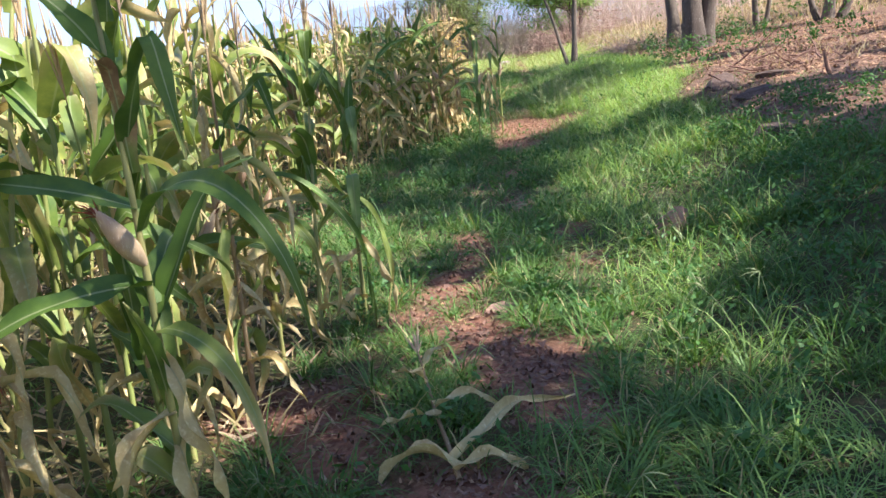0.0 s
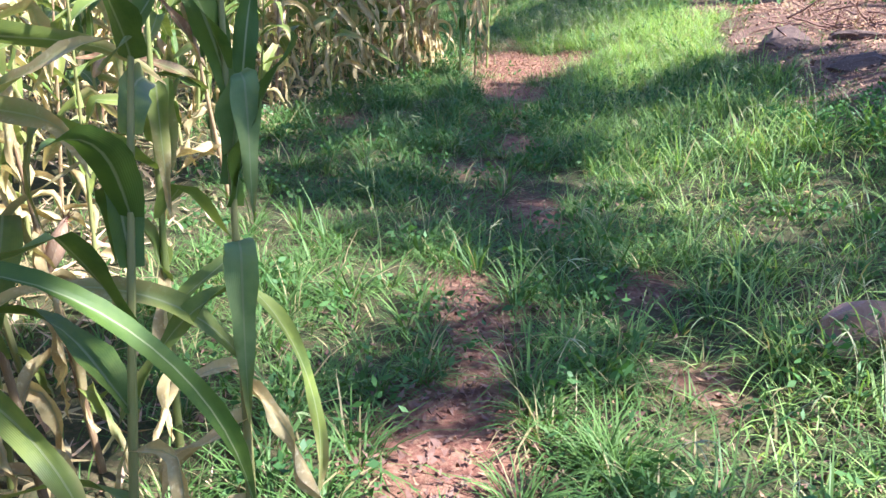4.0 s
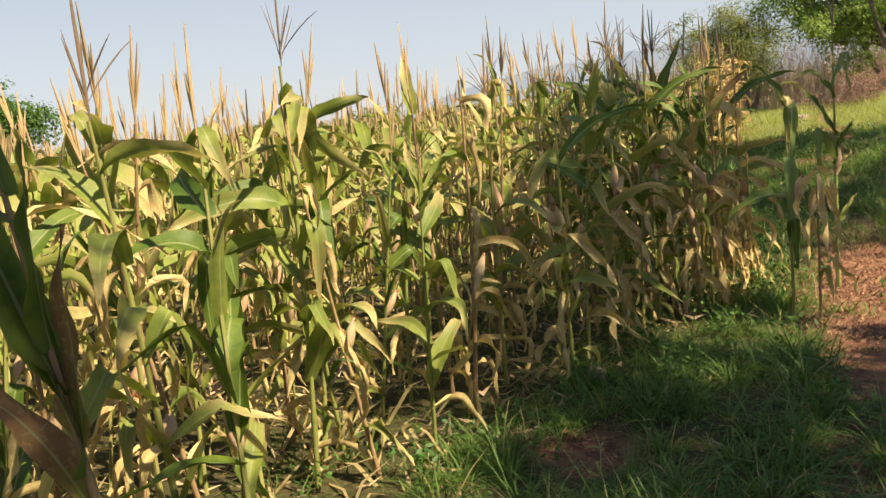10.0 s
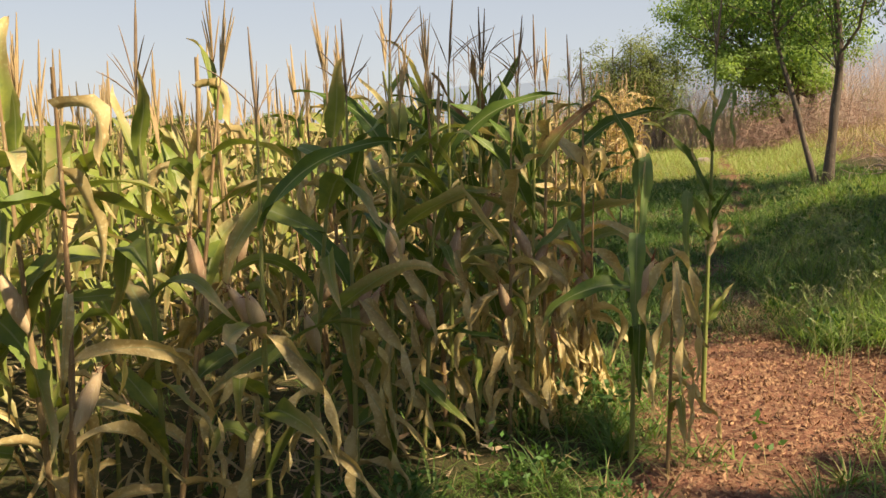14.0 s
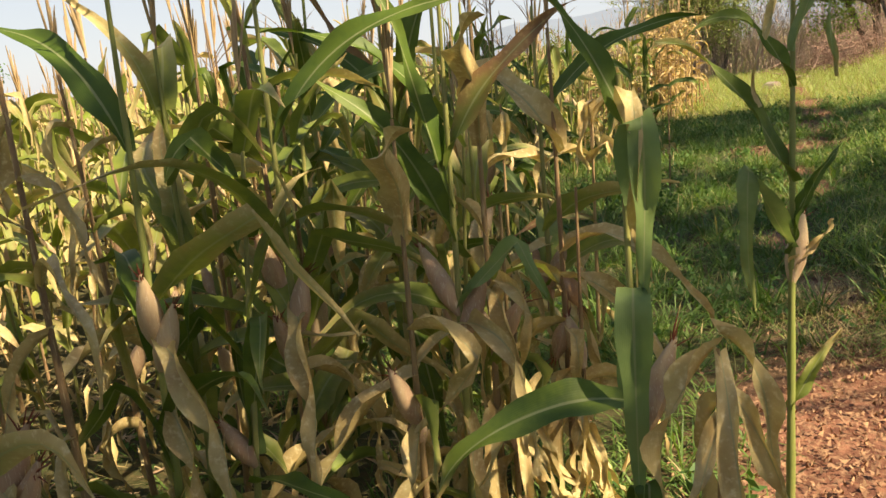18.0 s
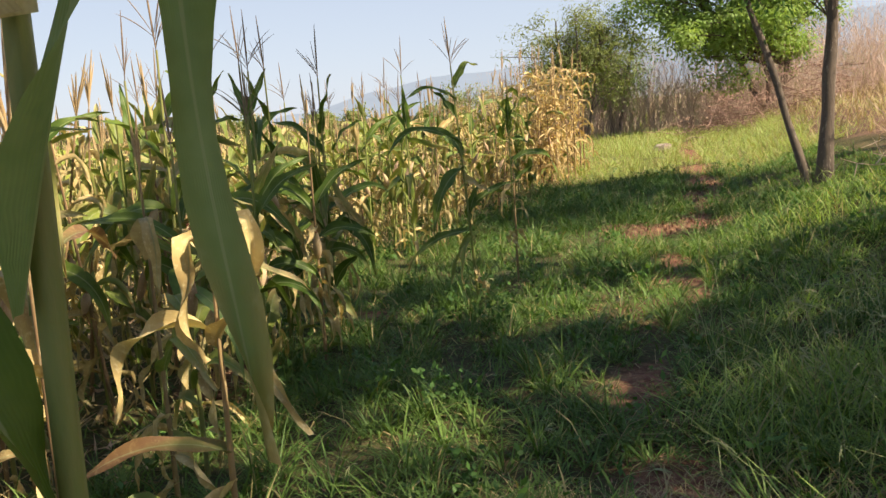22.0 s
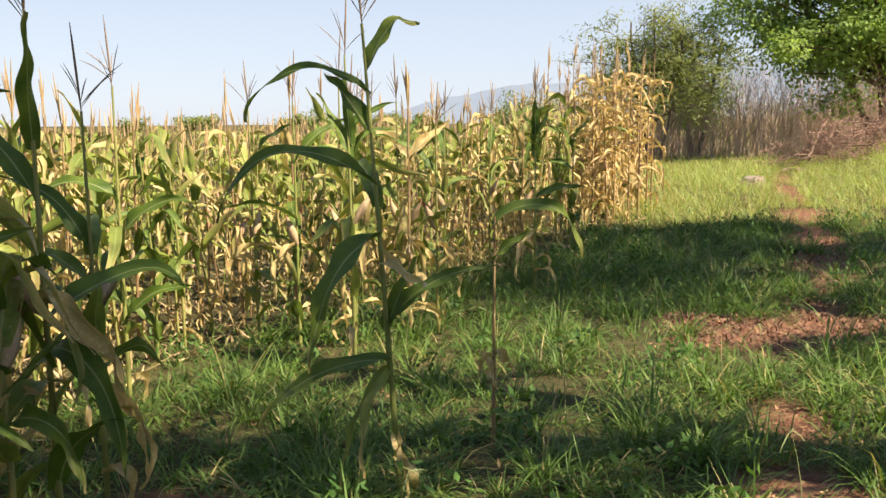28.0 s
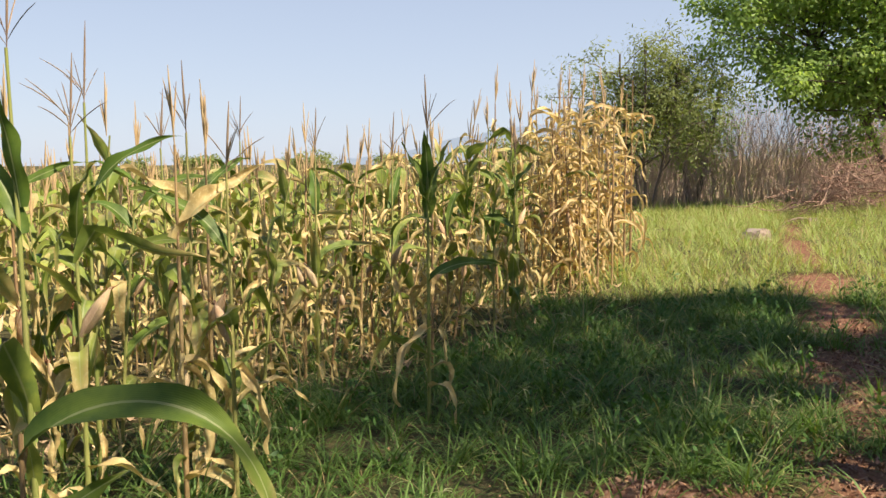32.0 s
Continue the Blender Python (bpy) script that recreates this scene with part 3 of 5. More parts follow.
            out.append(("silk", join(hair), SILK))
    return out


LABELS = {"green": "tall green maize plant with a few dry lower leaves", "mixed": "ripening maize plant with green and withered tan leaves", "dry": "dead golden dry maize plant with hanging curled leaves"}


def maize_plant(rng, high, style, tassel=True, ears=1, pieces=None, label=None):
    base = tagged(new("maize_plant"), label or LABELS[style], "maize plant", "maize plants at the field edge")
    ear = None
    for name, piece, mat in pieces or maize_pieces(rng, high, style, True, tassel, ears):
        ob = part(name, piece, mat, ear if name == "silk" and ear else base, "dark brown silk" if name == "silk" else "")
        if name == "ear":
            ear = ob
    return base


rng = np.random.default_rng(7)
TEMPLATES = {"green": [], "mixed": [], "dry": []}
for style, count in (("green", 5), ("mixed", 9), ("dry", 6)):
    for i in range(count):
        TEMPLATES[style].append(maize_pieces(rng, 2.1, style, True, rng.random() < 0.7, 1 if rng.random() < 0.75 else 0))
FIRST = {}


def plant_at(style, i, x, y, turn, size, lean=0.0, lean_to=0.0):
    """Stands a plant in the ground: the first of its kind is built, the others are copies."""
    m = Matrix.Translation((x, y, float(ground_z(x, y)) - 0.02)) @ Euler((0, 0, lean_to)).to_matrix().to_4x4() @ Euler((lean, 0, 0)).to_matrix().to_4x4() @ Euler((0, 0, turn)).to_matrix().to_4x4() @ Matrix.Scale(size, 4)
    key = (style, i)
    if key not in FIRST:
        FIRST[key] = maize_plant(rng, 1.9, style, pieces=TEMPLATES[style][i])
        FIRST[key].matrix_basis = m
        return FIRST[key]
    ob = copy_thing(FIRST[key], Matrix.Identity(4))
    ob.matrix_basis = m
    return ob


# the field: plants nearest the walk stand as things, the rest is one growth
spots = []
for row in np.arange(-34, 1.2, 0.5):
    for along in np.arange(-3, 34, 0.36):
        x, y = row + rng.uniform(-0.2, 0.2), along + rng.uniform(-0.15, 0.15)
        depth = float(field_edge(y)) - x
        if depth < 0.0 or (depth < 0.35 and rng.random() < 0.35) or math.hypot(x + 0.87, y - 2.35) < 0.5 or (x > -1.15 and 2.9 < y < 4.3) or (x > -1.95 and 6.9 < y < 8.9):
            continue
        spots.append((depth, x, y))
spots.sort()
NEAR = 1.2
near = [s for s in spots if s[0] < NEAR and s[2] > 2.4]
rest = [s for s in spots if not (s[0] < NEAR and s[2] > 2.4)]
planted = 0
for depth, x, y in near:
    if planted >= 270:
        rest.append((depth, x, y))
        continue
    gold = float(step(28.5, 31.0, y))
    k = rng.random()
    style = "dry" if k < 0.22 + 0.7 * gold + 0.2 * float(step(21.5, 23.5, y)) + (0.08 if y < 7 else 0.0) else ("green" if k > (0.93 if y < 7 else 0.74) else "mixed")
    size = rng.uniform(0.84, 1.08) * (1.0 + 0.22 * gold) * (1 - 0.09 * float(step(20, 24, y))) * (0.9 if depth < 0.25 and not gold else 1.0)
    plant_at(style, int(rng.integers(len(TEMPLATES[style]))), x, y, rng.uniform(0, 6.28), size, abs(rng.normal(0, 0.12)), rng.uniform(0, 6.28))
    planted += 1

def single(x, y, high, style, leaves, lean=0.0, lean_to=0.0, others=4, tassel=True, ears=0, label=None, dry_stalk=False, gold=False):
    """A plant that stands out. leaves: (height, turn, length, width, up0, up1, bend, kink, twist, material)."""
    pieces = maize_pieces(rng, high, style, True, tassel, ears, 0.006)
    kept, spare = [], [p for p in pieces if p[0] == "leaf"]
    for p in pieces:
        if p[0] != "leaf":
            kept.append((p[0], p[1], (STALK_DRY if dry_stalk or style == "dry" else STALK_GREEN) if p[0] == "stalk" else p[2]))
    kept[1:1] = [(p[0], p[1], LEAF_GOLD if gold else p[2]) for p in spare[:others]]
    for i, (z, turn, length, width, up0, up1, bend, kink, twist, mat) in enumerate(leaves):
        dead = mat in (LEAF_DRY, LEAF_GOLD)
        kept.insert(1, ("leaf", blade(length, width, turn, up0, up1, bend, kink, twist * (2.0 if dead else 1.0), 0.02 if dead else 0.013, 0.6 if dead else 0.2, 22, 5, (0, 0, z), i + 3, 0.25 * math.sin(i * 2.4), 0.85 * math.cos(radians(turn)), 0.4 if dead else 0.12), mat))
    ob = maize_plant(rng, high, style, pieces=kept, label=label)
    ob.matrix_basis = Matrix.Translation((x, y, float(ground_z(x, y)) - 0.02)) @ Euler((0, 0, lean_to)).to_matrix().to_4x4() @ Euler((lean, 0, 0)).to_matrix().to_4x4() @ Euler((0, 0, -lean_to)).to_matrix().to_4x4()
    return ob


GR, MX, DR, PL = LEAF_GREEN, LEAF_MIXED, LEAF_DRY, LEAF_SUNLIT
# at the start of the walk
single(-0.87, 2.35, 2.15, "green", [(1.14, 318, 0.95, 0.078, 50, -85, 1.1, None, 0.3, GR), (1.38, 313, 0.66, 0.085, 60, 34, 1.0, (0.55, 120), 0.1, GR), (1.20, 168, 0.75, 0.08, 22, -12, 1.0, None, 0.4, GR), (0.85, 330, 0.6, 0.06, 40, -85, 0.5, None, 0.2, MX),
       (1.55, 200, 0.6, 0.085, 70, 10, 1.2, None, -0.4, GR), (0.75, 320, 0.5, 0.06, 20, -88, 0.3, None, 1.5, DR), (0.9, 90, 0.6, 0.08, 60, -40, 1.0, None, 0.3, GR), (1.7, 320, 0.5, 0.08, 75, 20, 1.3, None, 0.2, GR), (0.98, 200, 0.62, 0.085, 12, -48, 1.0, None, 0.3, GR),
       (1.3, 265, 0.42, 0.07, 84, 78, 1.0, (0.7, 60), 0.3, BROWNED), (0.6, 240, 0.55, 0.06, 30, -88, 0.4, None, 1.4, DR), (0.5, 300, 0.5, 0.055, 20, -88, 0.3, None, 2.0, DR)], others=7, ears=1)
single(-1.25, 2.75, 2.1, "mixed", [(1.2, 260, 0.7, 0.085, 60, -60, 1.0, None, 0.5, GR), (1.0, 20, 0.6, 0.08, 50, -70, 0.9, None, -0.5, GR), (1.4, 150, 0.65, 0.09, 65, -30, 1.2, None, 0.3, GR)], others=9)
for x, y, high, st in ((-1.15, 3.25, 1.9, "mixed"), (-0.95, 3.55, 1.75, "dry"), (-1.3, 3.75, 2.0, "mixed")):
    single(x, y, high, st, [(high * 0.55, rng.uniform(240, 380), 0.6, 0.06, 45, -85, 0.6, None, 0.8, MX), (high * 0.35, rng.uniform(220, 380), 0.5, 0.05, 20, -88, 0.3, None, 2.0, DR), (high * 0.7, rng.uniform(0, 360), 0.55, 0.075, 65, 0, 1.1, None, 0.4, GR)], others=8)
# met after a few steps
single(-0.58, 4.85, 1.75, "green", [(1.07, 305, 0.50, 0.078, 70, 66, 1.0, (0.42, 152), 0.0, PL), (0.74, 288, 0.60, 0.08, 80, 74, 1.0, (0.28, 168), 0.0, PL), (0.57, 191, 0.74, 0.065, 70, -48, 0.95, None, 0.3, MX), (0.78, 8, 0.85, 0.042, 0, -100, 0.28, None, 0.4, MX),
       (0.76, 195, 0.62, 0.05, 20, -88, 0.4, None, 0.6, MX), (1.0, 62, 0.5, 0.085, 82, 68, 1.0, None, 0.2, GR), (1.2, 150, 0.55, 0.08, 76, 30, 1.1, None, 0.3, GR), (1.25, 215, 0.5, 0.075, 70, 60, 1.0, (0.5, 120), 0.2, GR), (0.5, 335, 0.5, 0.045, 20, -88, 0.35, None, 1.6, DR), (0.42, 210, 0.5, 0.045, 30, -88, 0.4, None, 1.8, DR), (0.95, 320, 0.45, 0.07, 78, 40, 1.2, None, 0.2, GR)], others=1)
single(-0.98, 4.35, 1.75, "mixed", [(1.0, 15, 1.15, 0.05, 75, -92, 0.28, None, 0.3, GR), (1.2, 195, 0.65, 0.06, 50, -50, 0.9, None, 0.3, GR), (0.8, 330, 0.6, 0.055, 55, -88, 0.45, None, 0.6, MX), (1.3, 340, 0.5, 0.08, 76, 70, 1.0, (0.45, 140), 0.1, GR), (0.6, 260, 0.5, 0.045, 20, -88, 0.3, None, 2.0, DR)], others=5)
single(-0.9, 5.4, 1.9, "mixed", [(1.35, 150, 0.6, 0.07, 70, -20, 1.2, None, 0.5, GR), (1.0, 300, 0.55, 0.07, 74, 66, 1.0, (0.35, 155), 0.1, MX), (0.6, 280, 0.5, 0.05, 20, -88, 0.35, None, 1.4, DR)], others=7)
# the leaning plant at the corner of the field
single(-1.30, 8.37, 2.15, "mixed", [(1.14, 205, 1.12, 0.13, 83, 72, 1.0, None, 0.2, GR), (1.24, 203, 0.78, 0.11, 78, 66, 1.0, None, 0.3, BROWNED), (1.04, 25, 0.60, 0.125, 82, 78, 1.0, None, 0.2, BROWNED), (0.88, 205, 0.74, 0.10, 78, 22, 1.5, None, 0.3, BROWNED), (0.72, 206, 1.0, 0.085, 52, -14, 1.0, None, 0.5, BROWNED),
       (1.72, 195, 0.5, 0.075, 86, 80, 1.0, None, 0.2, GR), (1.66, 200, 0.42, 0.05, 60, -80, 0.9, None, 0.4, BROWNED), (0.70, 204, 0.38, 0.07, 50, 12, 1.0, None, 0.3, GR), (0.34, 205, 0.42, 0.07, 24, -45, 0.9, None, 0.9, DR), (0.6, 210, 0.4, 0.05, 20, -86, 0.4, None, 1.2, DR), (0.3, 170, 0.35, 0.06, 30, -50, 0.8, None, 1.2, DR), (1.35, 330, 0.5, 0.09, 80, 62, 1.0, None, 0.3, GR)],
       0.15, radians(-90), 0, False, 0, "leaning maize plant with browned upright leaves and a bare stalk", True)
# the tip of the field that juts into the track
for x, y, high, st in ((-0.76, 12.63, 1.95, "green"), (-0.5, 13.5, 2.15, "mixed"), (-0.05, 13.94, 2.0, "dry"), (0.15, 14.18, 1.9, "dry"), (-0.25, 14.2, 2.1, "mixed"), (-0.95, 12.1, 1.9, "mixed"), (-0.2, 13.6, 1.7, "dry"), (-0.5, 14.4, 2.2, "green"), (0.05, 14.5, 2.0, "mixed"), (-0.75, 13.2, 2.2, "green"), (-0.35, 15.0, 2.1, "mixed"), (-0.9, 14.6, 2.2, "mixed")):
    single(x, y, high, st, [(high * 0.42, rng.uniform(0, 360), 0.55, 0.05, 30, -88, 0.35, None, 1.2, DR), (high * 0.3, rng.uniform(200, 380), 0.55, 0.075, 20, -88, 0.3, None, 2.0, DR), (high * 0.5, rng.uniform(200, 380), 0.6, 0.07, 40, -88, 0.4, None, 1.5, DR), (high * 0.2, rng.uniform(200, 380), 0.45, 0.07, 10, -70, 0.4, None, 1.5, DR), (high * 0.72, rng.uniform(150, 390), 0.7, 0.09, 66, -10, 1.2, None, 0.4, GR if st != "dry" else DR)], others=8, ears=2)
single(0.85, 14.12, 2.15, "green", [(1.50, 192, 0.47, 0.054, 66, -75, 2.2, None, 0.15, GR), (1.22, 194, 0.62, 0.098, 64, 2, 2.8, None, 0.3, GR), (1.02, 238, 0.78, 0.08, 47, 44, 1.0, (0.5, 138), 0.0, PL), (1.08, 226, 0.56, 0.05, 44, 40, 1.0, (0.55, 132), 0.0, PL), (1.60, 8, 0.56, 0.05, 74, 70, 1.0, (0.47, 160), 0.0, PL),
       (1.74, 195, 0.5, 0.022, 82, 76, 1.0, (0.22, 158), 0.1, DR), (1.1, 20, 0.28, 0.04, 62, 48, 1.0, None, 0.6, GR), (0.95, 15, 0.2, 0.03, 52, 45, 1.0, None, 0.2, DR), (0.5, 20, 0.3, 0.05, 65, 50, 1.0, None, 0.3, MX), (1.0, 330, 0.3, 0.05, 80, 66, 1.0, None, 0.2, GR)], others=0, ears=1, label="tall green maize plant standing alone with one ear")
single(0.45, 13.2, 1.75, "green", [(1.36, 310, 0.60, 0.08, 84, 80, 1.0, (0.34, 170), 0.0, PL), (1.02, 268, 0.72, 0.085, 80, 74, 1.0, (0.27, 165), 0.0, PL), (0.92, 205, 0.55, 0.10, 26, -60, 0.9, None, 0.2, GR), (1.42, 292, 0.62, 0.036, 84, 80, 1.0, (0.30, 170), 0.1, DR), (0.6, 290, 0.55, 0.075, 75, 70, 1.0, (0.34, 160), 0.0, GR), (1.5, 170, 0.4, 0.06, 75, 40, 1.0, None, 0.3, GR), (0.9, 170, 0.5, 0.05, 20, -60, 0.8, None, 1.2, DR), (0.8, 100, 0.5, 0.07, 60, -20, 1.0, None, 0.4, GR)], others=1, ears=1, tassel=False)
single(0.62, 13.15, 1.15, "dry", [(1.08, 200, 0.5, 0.05, 10, -88, 0.2, None, 1.6, DR), (1.1, 20, 0.5, 0.045, 25, -88, 0.2, None, 1.6, DR), (1.06, 280, 0.65, 0.05, 15, -88, 0.2, None, 1.4, DR), (1.0, 330, 0.6, 0.04, 10, -88, 0.2, None, 2.4, DR), (0.95, 120, 0.5, 0.045, 10, -88, 0.2, None, 2.2, DR), (0.9, 250, 0.6, 0.045, 15, -88, 0.3, None, 2.0, DR), (0.8, 300, 0.6, 0.04, 10, -88, 0.25, None, 2.5, DR),
       (0.3, 300, 0.42, 0.055, 65, 55, 1.0, (0.4, 130), 0.2, MX), (0.5, 10, 0.4, 0.04, 20, -75, 0.4, None, 1.6, DR)], others=0, ears=0, tassel=False, label="broken dry maize stalk with hanging tan leaves")
single(-0.5, 14.5, 2.2, "mixed", [(1.5, 20, 0.75, 0.12, 82, 62, 1.0, None, 0.2, GR), (1.45, 195, 0.7, 0.11, 74, 50, 1.0, None, 0.3, BROWNED), (1.3, 330, 0.6, 0.10, 76, 70, 1.0, (0.55, 125), 0.1, GR), (1.2, 170, 0.7, 0.085, 52, -30, 1.2, None, 0.4, MX), (1.62, 240, 0.6, 0.10, 84, 70, 1.0, None, 0.2, BROWNED), (1.0, 300, 0.6, 0.07, 40, -85, 0.5, None, 0.8, DR)], others=5, ears=1)
single(-0.1, 13.75, 2.05, "mixed", [(1.2, 188, 0.7, 0.10, 70, 30, 1.3, None, 0.2, GR), (1.42, 15, 0.6, 0.09, 72, 20, 1.2, None, 0.2, BROWNED), (1.3, 205, 0.7, 0.10, 80, 68, 1.0, None, 0.2, GR), (0.95, 318, 0.6, 0.06, 35, -80, 0.6, None, 0.8, DR), (1.0, 350, 0.5, 0.07, 50, 40, 1.0, (0.6, 110), 0.2, PL)], others=4, ears=2)
# the tip of the field has dry leaves fanned out round its feet
for x, y in ((0.0, 13.95), (0.2, 14.15)):
    skirt = [(rng.uniform(0.2, 0.7), rng.uniform(190, 380), rng.uniform(0.28, 0.5), rng.uniform(0.025, 0.045), rng.uniform(-40, 20), rng.uniform(-88, -60), 0.35, None, rng.uniform(-3, 3), DR) for k in range(8)]
    single(x, y, 1.35, "dry", skirt, others=2, ears=1, tassel=False, label="dead maize plant with a skirt of hanging tan leaves")
# the tasselled row before the gap
for x, y, high in ((-1.34, 18.93, 2.3), (-1.26, 19.44, 2.25), (-1.3, 18.26, 2.4), (-1.55, 20.0, 2.35), (-2.1, 18.15, 2.45), (-1.03, 20.2, 2.2), (-1.31, 19.9, 2.25), (-1.75, 19.6, 2.3), (-1.8, 18.8, 2.3)):
    single(x, y, high, "green" if rng.random() < 0.5 else "mixed", [(high * 0.66, rng.uniform(0, 360), 0.6, 0.085, 62, 0, 1.2, None, 0.5, GR), (high * 0.74, rng.uniform(0, 360), 0.5, 0.08, 72, 50, 1.0, None, 0.3, GR), (high * 0.3, rng.uniform(240, 330), 0.6, 0.07, 20, -80, 0.4, None, 1.0, DR), (high * 0.42, rng.uniform(250, 380), 0.65, 0.11, 45, -88, 0.55, None, 0.2, GR), (high * 0.55, rng.uniform(200, 400), 0.65, 0.105, 55, -80, 0.7, None, 0.3, GR), (high * 0.5, rng.uniform(200, 400), 0.5, 0.09, 50, -88, 0.4, None, 1.0, DR)], others=7, ears=1)
single(0.05, 15.93, 1.6, "dry", [(1.31, 0, 0.58, 0.058, 55, 53, 1.0, (0.38, 143), 0.05, DR), (1.11, 335, 0.56, 0.066, 56, 50, 1.0, (0.30, 115), 0.2, DR), (1.3, 245, 0.5, 0.06, 70, 66, 1.0, (0.32, 160), 0.1, DR), (1.15, 190, 0.5, 0.055, 50, -80, 0.6, None, 1.0, DR), (0.7, 250, 0.5, 0.05, 20, -88, 0.35, None, 1.4, DR), (0.8, 200, 0.6, 0.06, 40, -60, 0.8, None, 0.6, BROWNED)], others=4, tassel=False, label="withered maize plant with folded papery tan leaves")
single(-0.12, 15.42, 1.8, "dry", [(1.52, 350, 0.55, 0.06, 74, 66, 1.0, (0.45, 150), 0.05, MX), (1.2, 200, 0.6, 0.06, 50, -70, 0.7, None, 0.8, DR), (0.9, 320, 0.5, 0.06, 30, -86, 0.4, None, 1.0, DR), (1.35, 100, 0.6, 0.06, 60, -40, 0.9, None, 0.5, BROWNED)], others=5, label="withered maize plant with folded papery tan leaves")
single(-0.4, 15.85, 1.6, "dry", [(1.28, 320, 0.45, 0.06, 80, 74, 1.0, (0.40, 160), 0.05, DR), (0.95, 200, 0.6, 0.055, 40, -70, 0.6, None, 1.0, DR), (0.7, 300, 0.5, 0.05, 20, -88, 0.35, None, 1.4, DR)], others=5, tassel=False, label="withered maize plant with folded papery tan leaves")
single(-0.92, 17.62, 1.8, "mixed", [(0.98, 335, 0.62, 0.065, 36, -86, 0.5, None, 0.1, PL), (1.2, 200, 0.6, 0.07, 60, -30, 1.0, None, 0.4, GR), (0.8, 210, 0.5, 0.05, 30, -88, 0.4, None, 1.2, DR), (0.6, 320, 0.5, 0.05, 20, -88, 0.35, None, 1.4, DR)], others=8, ears=1)
single(-0.75, 16.2, 1.6, "dry", [(1.2, 330, 0.6, 0.1, 80, 75, 1.0, (0.3, 155), 0.1, DR), (0.9, 300, 0.6, 0.09, 60, 40, 1.0, (0.3, 120), 0.3, DR)], others=5)
single(-0.8, 17.1, 1.7, "dry", [(1.25, 330, 0.55, 0.08, 82, 76, 1.0, (0.36, 155), 0.1, DR), (0.75, 320, 0.6, 0.10, 55, 20, 1.0, (0.5, 70), 0.3, MX)], others=5)
for x, y, high, st in ((-1.25, 20.75, 1.9, "green"), (-1.0, 19.95, 1.8, "mixed"), (-0.85, 19.35, 1.85, "dry"), (-1.15, 19.1, 1.95, "mixed"), (-0.95, 18.6, 1.9, "green")):
    single(x, y, high, st, [(high * 0.62, rng.uniform(0, 360), 0.55, 0.085, 66, 10, 1.2, None, 0.4, GR), (high * 0.5, rng.uniform(180, 400), 0.5, 0.09, 70, -50, 0.8, None, 0.3, GR), (high * 0.4, rng.uniform(200, 400), 0.5, 0.08, 60, -70, 0.7, None, 0.4, GR), (high * 0.32, rng.uniform(200, 400), 0.5, 0.05, 20, -88, 0.35, None, 1.8, DR), (high * 0.45, rng.uniform(200, 400), 0.5, 0.05, 30, -88, 0.35, None, 1.6, DR)], others=8, ears=1)
# plants standing by themselves in the grass
single(-0.03, 21.12, 2.2, "green", [(1.39, 200, 0.84, 0.085, 44, -76, 1.4, None, 0.2, GR), (1.76, 200, 0.64, 0.05, 54, -78, 1.2, None, 0.2, GR), (1.60, 198, 0.32, 0.10, 64, 48, 1.0, None, 0.2, GR), (1.86, 22, 0.34, 0.085, 66, 40, 1.0, (0.75, 60), 0.2, GR), (1.18, 216, 0.68, 0.125, 8, -88, 0.5, None, 0.1, GR), (0.64, 202, 0.70, 0.09, 14, -58, 0.9, None, 0.2, GR),
       (0.80, 20, 0.56, 0.075, 58, 2, 0.7, None, 0.2, GR), (0.74, 20, 0.38, 0.09, 82, 50, 1.0, None, 0.2, GR), (0.62, 216, 0.6, 0.045, -15, -82, 0.4, None, 0.6, MX), (0.60, 250, 0.5, 0.05, 0, -86, 0.5, None, 0.8, MX), (1.05, 330, 0.28, 0.06, 60, -60, 0.6, None, 0.8, DR), (1.3, 120, 0.5, 0.09, 60, -20, 1.0, None, 0.3, GR), (0.3, 300, 0.3, 0.05, 10, -80, 0.5, None, 1.6, DR)],
       0.06, radians(-70), others=1, label="single tall dark green maize plant in the grass")
single(0.26, 21.70, 1.25, "dry", [(1.12, 24, 0.62, 0.08, 56, -86, 0.95, None, 0.1, GR), (0.95, 10, 0.25, 0.05, 60, 20, 0.8, None, 0.6, GR), (0.5, 20, 0.16, 0.05, 20, -80, 0.5, None, 2.0, DR), (0.48, 200, 0.14, 0.05, 10, -80, 0.5, None, 2.0, DR), (0.46, 290, 0.16, 0.05, 10, -80, 0.5, None, 2.0, DR)], others=0, ears=0, tassel=False, label="thin dry maize stalk with one arching green leaf", dry_stalk=True)
single(-1.98, 21.95, 2.1, "green", [(0.6, 10, 0.5, 0.095, 60, 0, 1.0, None, 0.4, GR), (0.7, 180, 0.55, 0.09, 50, -40, 1.0, None, 0.4, GR), (1.1, 10, 0.55, 0.10, 60, -10, 1.0, None, 0.3, GR), (1.0, 290, 0.6, 0.11, 50, -88, 0.6, None, 0.2, GR), (1.3, 200, 0.6, 0.09, 60, -50, 0.9, None, 0.3, GR)], others=6)
single(-0.2, 25.65, 1.95, "green", [(1.35, 200, 0.45, 0.1, 80, 60, 1.0, None, 0.3, GR), (1.4, 330, 0.42, 0.1, 78, 50, 1.0, None, 0.3, GR), (1.3, 90, 0.4, 0.09, 75, 40, 1.0, None, 0.3, GR), (1.5, 270, 0.35, 0.09, 85, 70, 1.0, None, 0.3, GR), (0.9, 10, 0.5, 0.09, 50, -20, 1.0, None, 0.3, GR), (0.6, 250, 0.6, 0.06, 40, -88, 0.4, None, 0.6, DR)], others=3, label="dry-footed maize plant with a tuft of dark green leaves")
